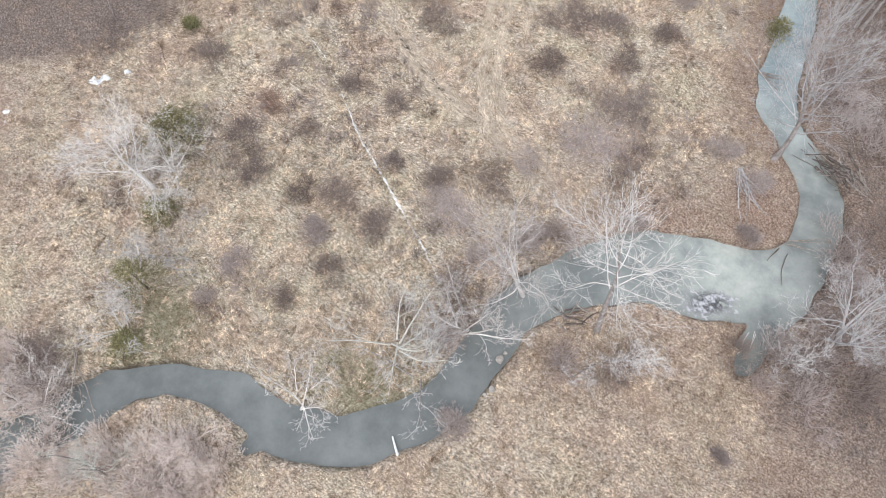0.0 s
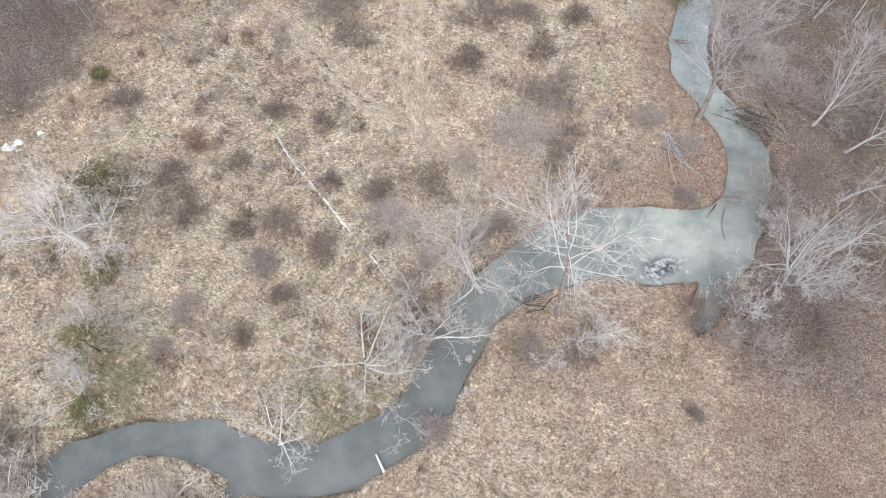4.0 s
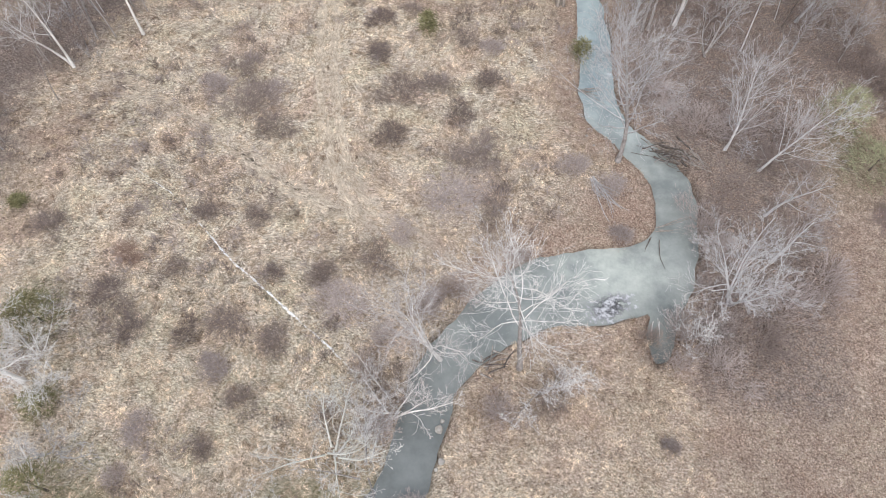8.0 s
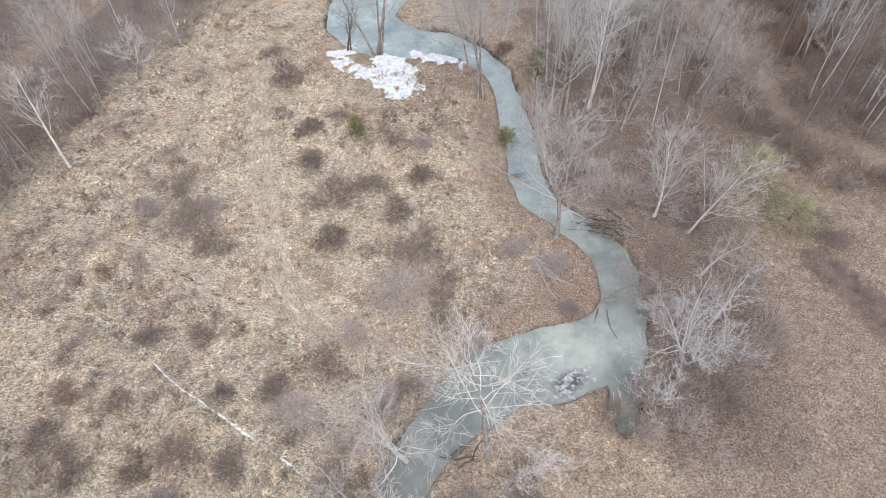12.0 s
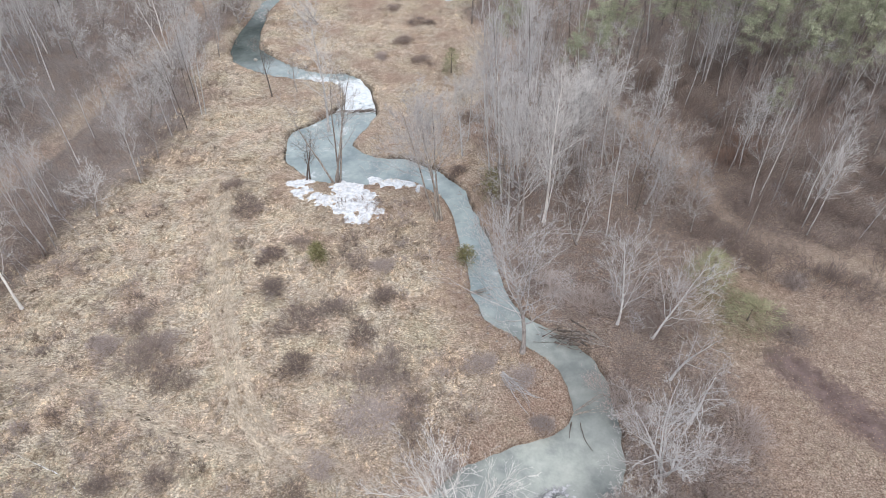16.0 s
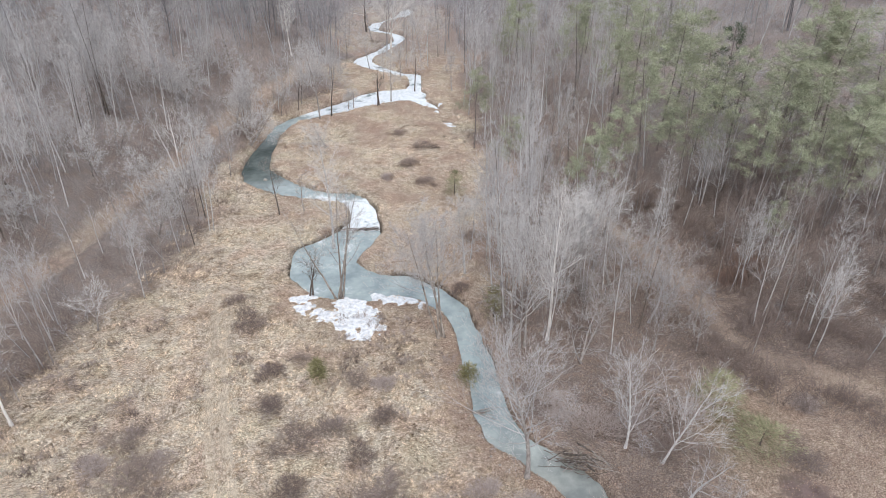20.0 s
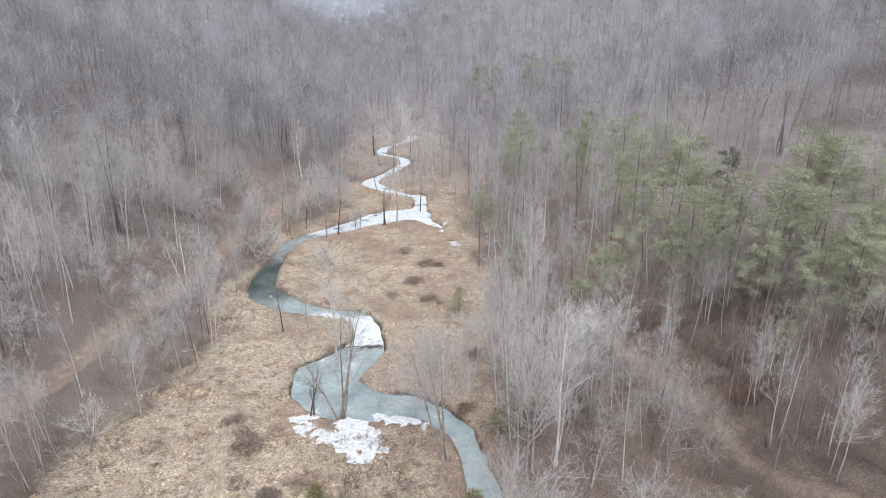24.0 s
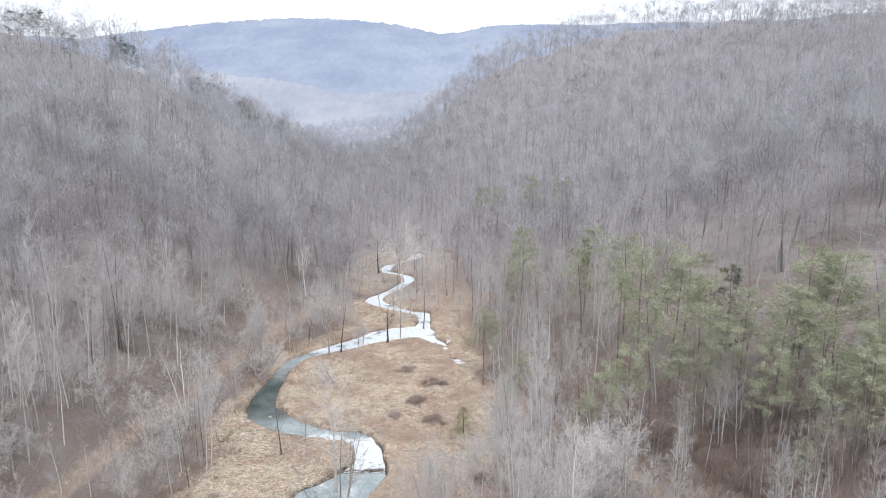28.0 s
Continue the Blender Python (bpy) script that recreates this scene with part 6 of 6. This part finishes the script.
def fallen_limb(label, x, y, heading, length, seed, mat, lean=0.25, limbs=9):
    """A broken crown lying on the ground, its stems fanned out."""
    g = np.random.default_rng(seed)
    root = tagged(new("fallen_limb"), label, "dead wood")
    root.location = (x, y, max(zat(x, y), WATER_Z) + 0.1)
    for i in range(limbs):
        a = heading + g.normal(0, 0.17)
        L = length * g.uniform(0.5, 1.0)
        o = g.normal(0, 0.15, 2)
        pole("stem", root, (o[0], o[1], 0.0), (o[0] + L * np.cos(a), o[1] + L * np.sin(a), L * lean * g.uniform(0.2, 1.3)), g.uniform(0.02, 0.055), mat, 0.12, 5, seed * 30 + i)
    return root


fallen_limb("pale broken limbs lying on the leafy point", 5.6, 34.1, -1.03, 4.8, 71, TWIG_GREY, 0.08, 12)
fallen_limb("grey fallen branches over the dark water", 11.0, 30.6, 0.35, 4.2, 72, DEADWOOD, 0.12, 6)
fallen_limb("dark waterlogged branches in the pool", 11.0, 29.9, -1.8, 3.4, 77, BARK_DARK, 0.03, 4)
fallen_limb("pale bleached branch at the slough", 11.3, 22.7, -1.5, 2.0, 78, TWIG_PALE, 0.1, 3)
fallen_limb("pale branches trailing in the water", 3.6, 44.0, 0.1, 3.2, 73, DEADWOOD, 0.1, 6)
fallen_limb("dark trunk fallen at the creek head", -27.5, -3.5, -0.9, 7.0, 74, DEADWOOD, 0.1, 4)
fallen_limb("grey branches fallen across the lower creek", -25.0, -9.4, 0.9, 5.0, 75, TWIG_PALE, 0.06, 6)

fallen_limb("dark log lying in the upper meadow", 1.2, 114.0, -0.75, 6.0, 76, BARK_DARK, 0.02, 2)
pipe = tagged(new("pipe"), "short white plastic pipe jutting over the water", "pipe")
pipe.location = (-5.0, 2.5, -0.35)
pole("tube", pipe, (0.0, 0.0, 0.0), (-1.0, 0.85, -0.08), 0.1, PIPE, 0.0, 12, 3)
part("collar", mesh_from("collar", *tubes(np.array([[[-0.02, 0.02, 0], [-0.12, 0.1, -0.01]]]), np.array([[0.125, 0.125]]), 12), PIPE, True), pipe)


def stone(label, x, y, r, seed):
    bm = bmesh.new()
    bmesh.ops.create_icosphere(bm, subdivisions=2, radius=r)
    for v in bm.verts:
        n = noise.noise(v.co * (1.6 / r) + Vector((seed, 0, 0)))
        v.co *= 1 + 0.3 * n
        v.co.z *= 0.65
    me = bpy.data.meshes.new("stone")
    bm.to_mesh(me)
    bm.free()
    me.materials.append(ROCK)
    ob = tagged(new("stone", me), label, "stone", "bank stones")
    ob.location = (x, y, max(zat(x, y), WATER_Z) + r * 0.25)


for i, (x, y, r) in enumerate([(-2.6, 11.6, 0.3), (-2.0, 9.4, 0.25), (-2.25, 8.9, 0.16), (-2.5, 12.2, 0.16), (4.7, 38.5, 0.12), (5.4, 37.6, 0.1), (-25.6, 92.0, 0.3)]):
    stone("pale rounded stone at the water's edge", x, y, r, i * 3.1)

# ---------------------------------------------------------------- grass and leaves
def tufts(n, x0, x1, y0, y1, seed, per, length, accept):
    """Combed tufts: the blades of each lean one way from one root, fanned and flattened like matted hair."""
    g = np.random.default_rng(seed)
    x, y = g.uniform(x0, x1, n), g.uniform(y0, y1, n)
    sd = creek_distance(x, y)
    k = (sd > 0.35) & (g.random(n) < accept(x, y))
    x, y, sd = x[k], y[k], sd[k]
    z = ground_z(x, y, sd)
    m = len(x) * per
    lie = 3.0 * vnoise(x, y, 5.0, 91) + 2.0 * vnoise(x, y, 1.6, 92) + g.normal(0, 0.5, len(x))
    big = g.uniform(0.6, 1.4, len(x))
    bx, by, bz, flow, size = [np.repeat(v, per) for v in (x, y, z, lie, big)]
    flow = flow + g.normal(0, 0.45, m)
    bx, by = bx + g.normal(0, 0.09, m), by + g.normal(0, 0.09, m)
    L = length * size * g.uniform(0.6, 1.2, m)
    up = g.uniform(0.08, 0.55, m)
    d = np.stack([np.cos(flow) * np.sqrt(1 - up ** 2), np.sin(flow) * np.sqrt(1 - up ** 2), up], -1)
    side = np.stack([-np.sin(flow), np.cos(flow), 0 * flow], -1) * g.uniform(0.009, 0.019, m)[:, None]
    s = np.stack([bx, by, bz - 0.03], -1)
    v = np.stack([s - side, s + side, s + d * L[:, None]], 1).reshape(-1, 3)
    return v, np.arange(len(v)).reshape(-1, 3), np.repeat(g.random(len(x)), per * 3)


def grass(name, label, mat, *plan):
    v, f, tone = tufts(*plan)
    me = mesh_from(name, v, f, mat)
    paint(me, "tone", np.stack([tone] * 3, -1))
    tagged(new(name, me), label, "grass", kind="stuff")


def flattened(line, gauge, n, seed, sway=0.5):
    """Blades pressed flat along the two wheel tracks of a line."""
    g = np.random.default_rng(seed)
    pts = np.array(line, float)
    seg = np.diff(pts, axis=0)
    long = np.hypot(seg[:, 0], seg[:, 1])
    k = g.choice(len(seg), n, p=long / long.sum())
    f = g.random(n)[:, None]
    d = seg[k] / long[k][:, None]
    across = np.stack([-d[:, 1], d[:, 0]], -1)
    p = pts[k] + seg[k] * f + across * ((g.integers(2, size=n) * 2 - 1) * gauge + g.normal(0, 0.24, n))[:, None]
    p = p + sway * np.stack([vnoise(p[:, 0], p[:, 1], 4.0, 95), vnoise(p[:, 0], p[:, 1], 4.0, 96)], -1)
    a = np.arctan2(d[:, 1], d[:, 0]) + g.normal(0, 0.35, n)
    L = g.uniform(0.25, 0.6, n)[:, None]
    s = np.stack([p[:, 0], p[:, 1], ground_z(p[:, 0], p[:, 1]) + 0.05], -1)
    way = np.stack([np.cos(a), np.sin(a), 0.12 + 0 * a], -1) * L
    side = np.stack([-np.sin(a), np.cos(a), 0 * a], -1) * g.uniform(0.015, 0.03, n)[:, None]
    v = np.stack([s - side, s + side, s + way + side * 0.3, s + way - side * 0.3], 1).reshape(-1, 3)
    return v, np.arange(len(v)).reshape(-1, 4)


tagged(new("wheel_track", mesh_from("wheel_track", *flattened(RUT_A[:-2], 0.62, 7000, 85), PRESSED)), "twin wheel track of flattened pale straw", "track", kind="stuff")
tagged(new("wheel_track", mesh_from("wheel_track", *flattened(RUT_B, 0.4, 1900, 86, 0.15), PRESSED)), "faint wheel track of flattened straw", "track", kind="stuff")


def meadow(x, y):
    leaf = zones(x, y, creek_distance(x, y))[0][:, 0]
    ra, rb = line_distance(x, y, RUT_A), line_distance(x, y, RUT_B)
    open_ = (1 - 0.75 * np.exp(-((ra - 0.65) / 0.3) ** 2)) * (1 - 0.9 * np.exp(-(rb / 0.4) ** 2)) * (1 - 0.9 * np.exp(-(line_distance(x, y, DITCH) / 0.35) ** 2))
    return open_ * np.clip(1.0 - 1.1 * np.clip(leaf - 0.12, 0, 1) - 0.85 * smooth(0, 3, x - woods_right(y)) * smooth(22, 34, y) - smooth(-1, 3, foot_left(y) - x) - 0.5 * np.exp(-(((x - 8.5) / 6) ** 2 + ((y - 31) / 5) ** 2)) - 0.9 * smooth(13, 19, x) * smooth(48, 42, y), 0.0, 1)


def brown_field(x, y):
    z1, _ = zones(x, y, creek_distance(x, y))
    return np.clip(1.6 * z1[:, 0] - 0.75 * z1[:, 1], 0, 1)


grass("field_grass", "short brown grass and dead stalks", FIELD, 42000, -30, 46, -18, 62, 84, 10, 0.24, brown_field)
grass("grass", "matted dry straw-coloured meadow grass", GRASS, 70000, -46, 36, -16, 66, 81, 13, 0.42, meadow)
grass("far_grass", "pale dry grass of the upper meadow", GRASS, 19000, -34, 10, 64, 150, 82, 8, 0.7, meadow)


def litter(n, seed):
    g = np.random.default_rng(seed)
    x, y = g.uniform(-8, 40, n), g.uniform(2, 75, n)
    sd = creek_distance(x, y)
    z1, _ = zones(x, y, sd)
    k = (sd > 0.2) & (g.random(n) < np.clip(np.maximum(z1[:, 0], z1[:, 1]) * 1.1 - 0.1, 0, 1))
    x, y, sd = x[k], y[k], sd[k]
    z = ground_z(x, y, sd) + g.uniform(0.01, 0.07, len(x))
    m = len(x)
    a = g.uniform(0, 6.283, m)
    r = g.uniform(0.03, 0.06, m)
    n1 = np.stack([np.cos(a), np.sin(a), g.normal(0, 0.3, m)], -1) * r[:, None]
    n2 = np.stack([-np.sin(a), np.cos(a), g.normal(0, 0.3, m)], -1) * (r * 0.7)[:, None]
    c = np.stack([x, y, z], -1)
    v = np.stack([c - n1, c - n2, c + n1, c + n2], 1).reshape(-1, 3)
    return v, np.arange(len(v)).reshape(-1, 4)


tagged(new("fallen_leaves", mesh_from("fallen_leaves", *litter(60000, 83), LEAVES)), "reddish-brown fallen leaves on the ground", "leaves", kind="stuff")
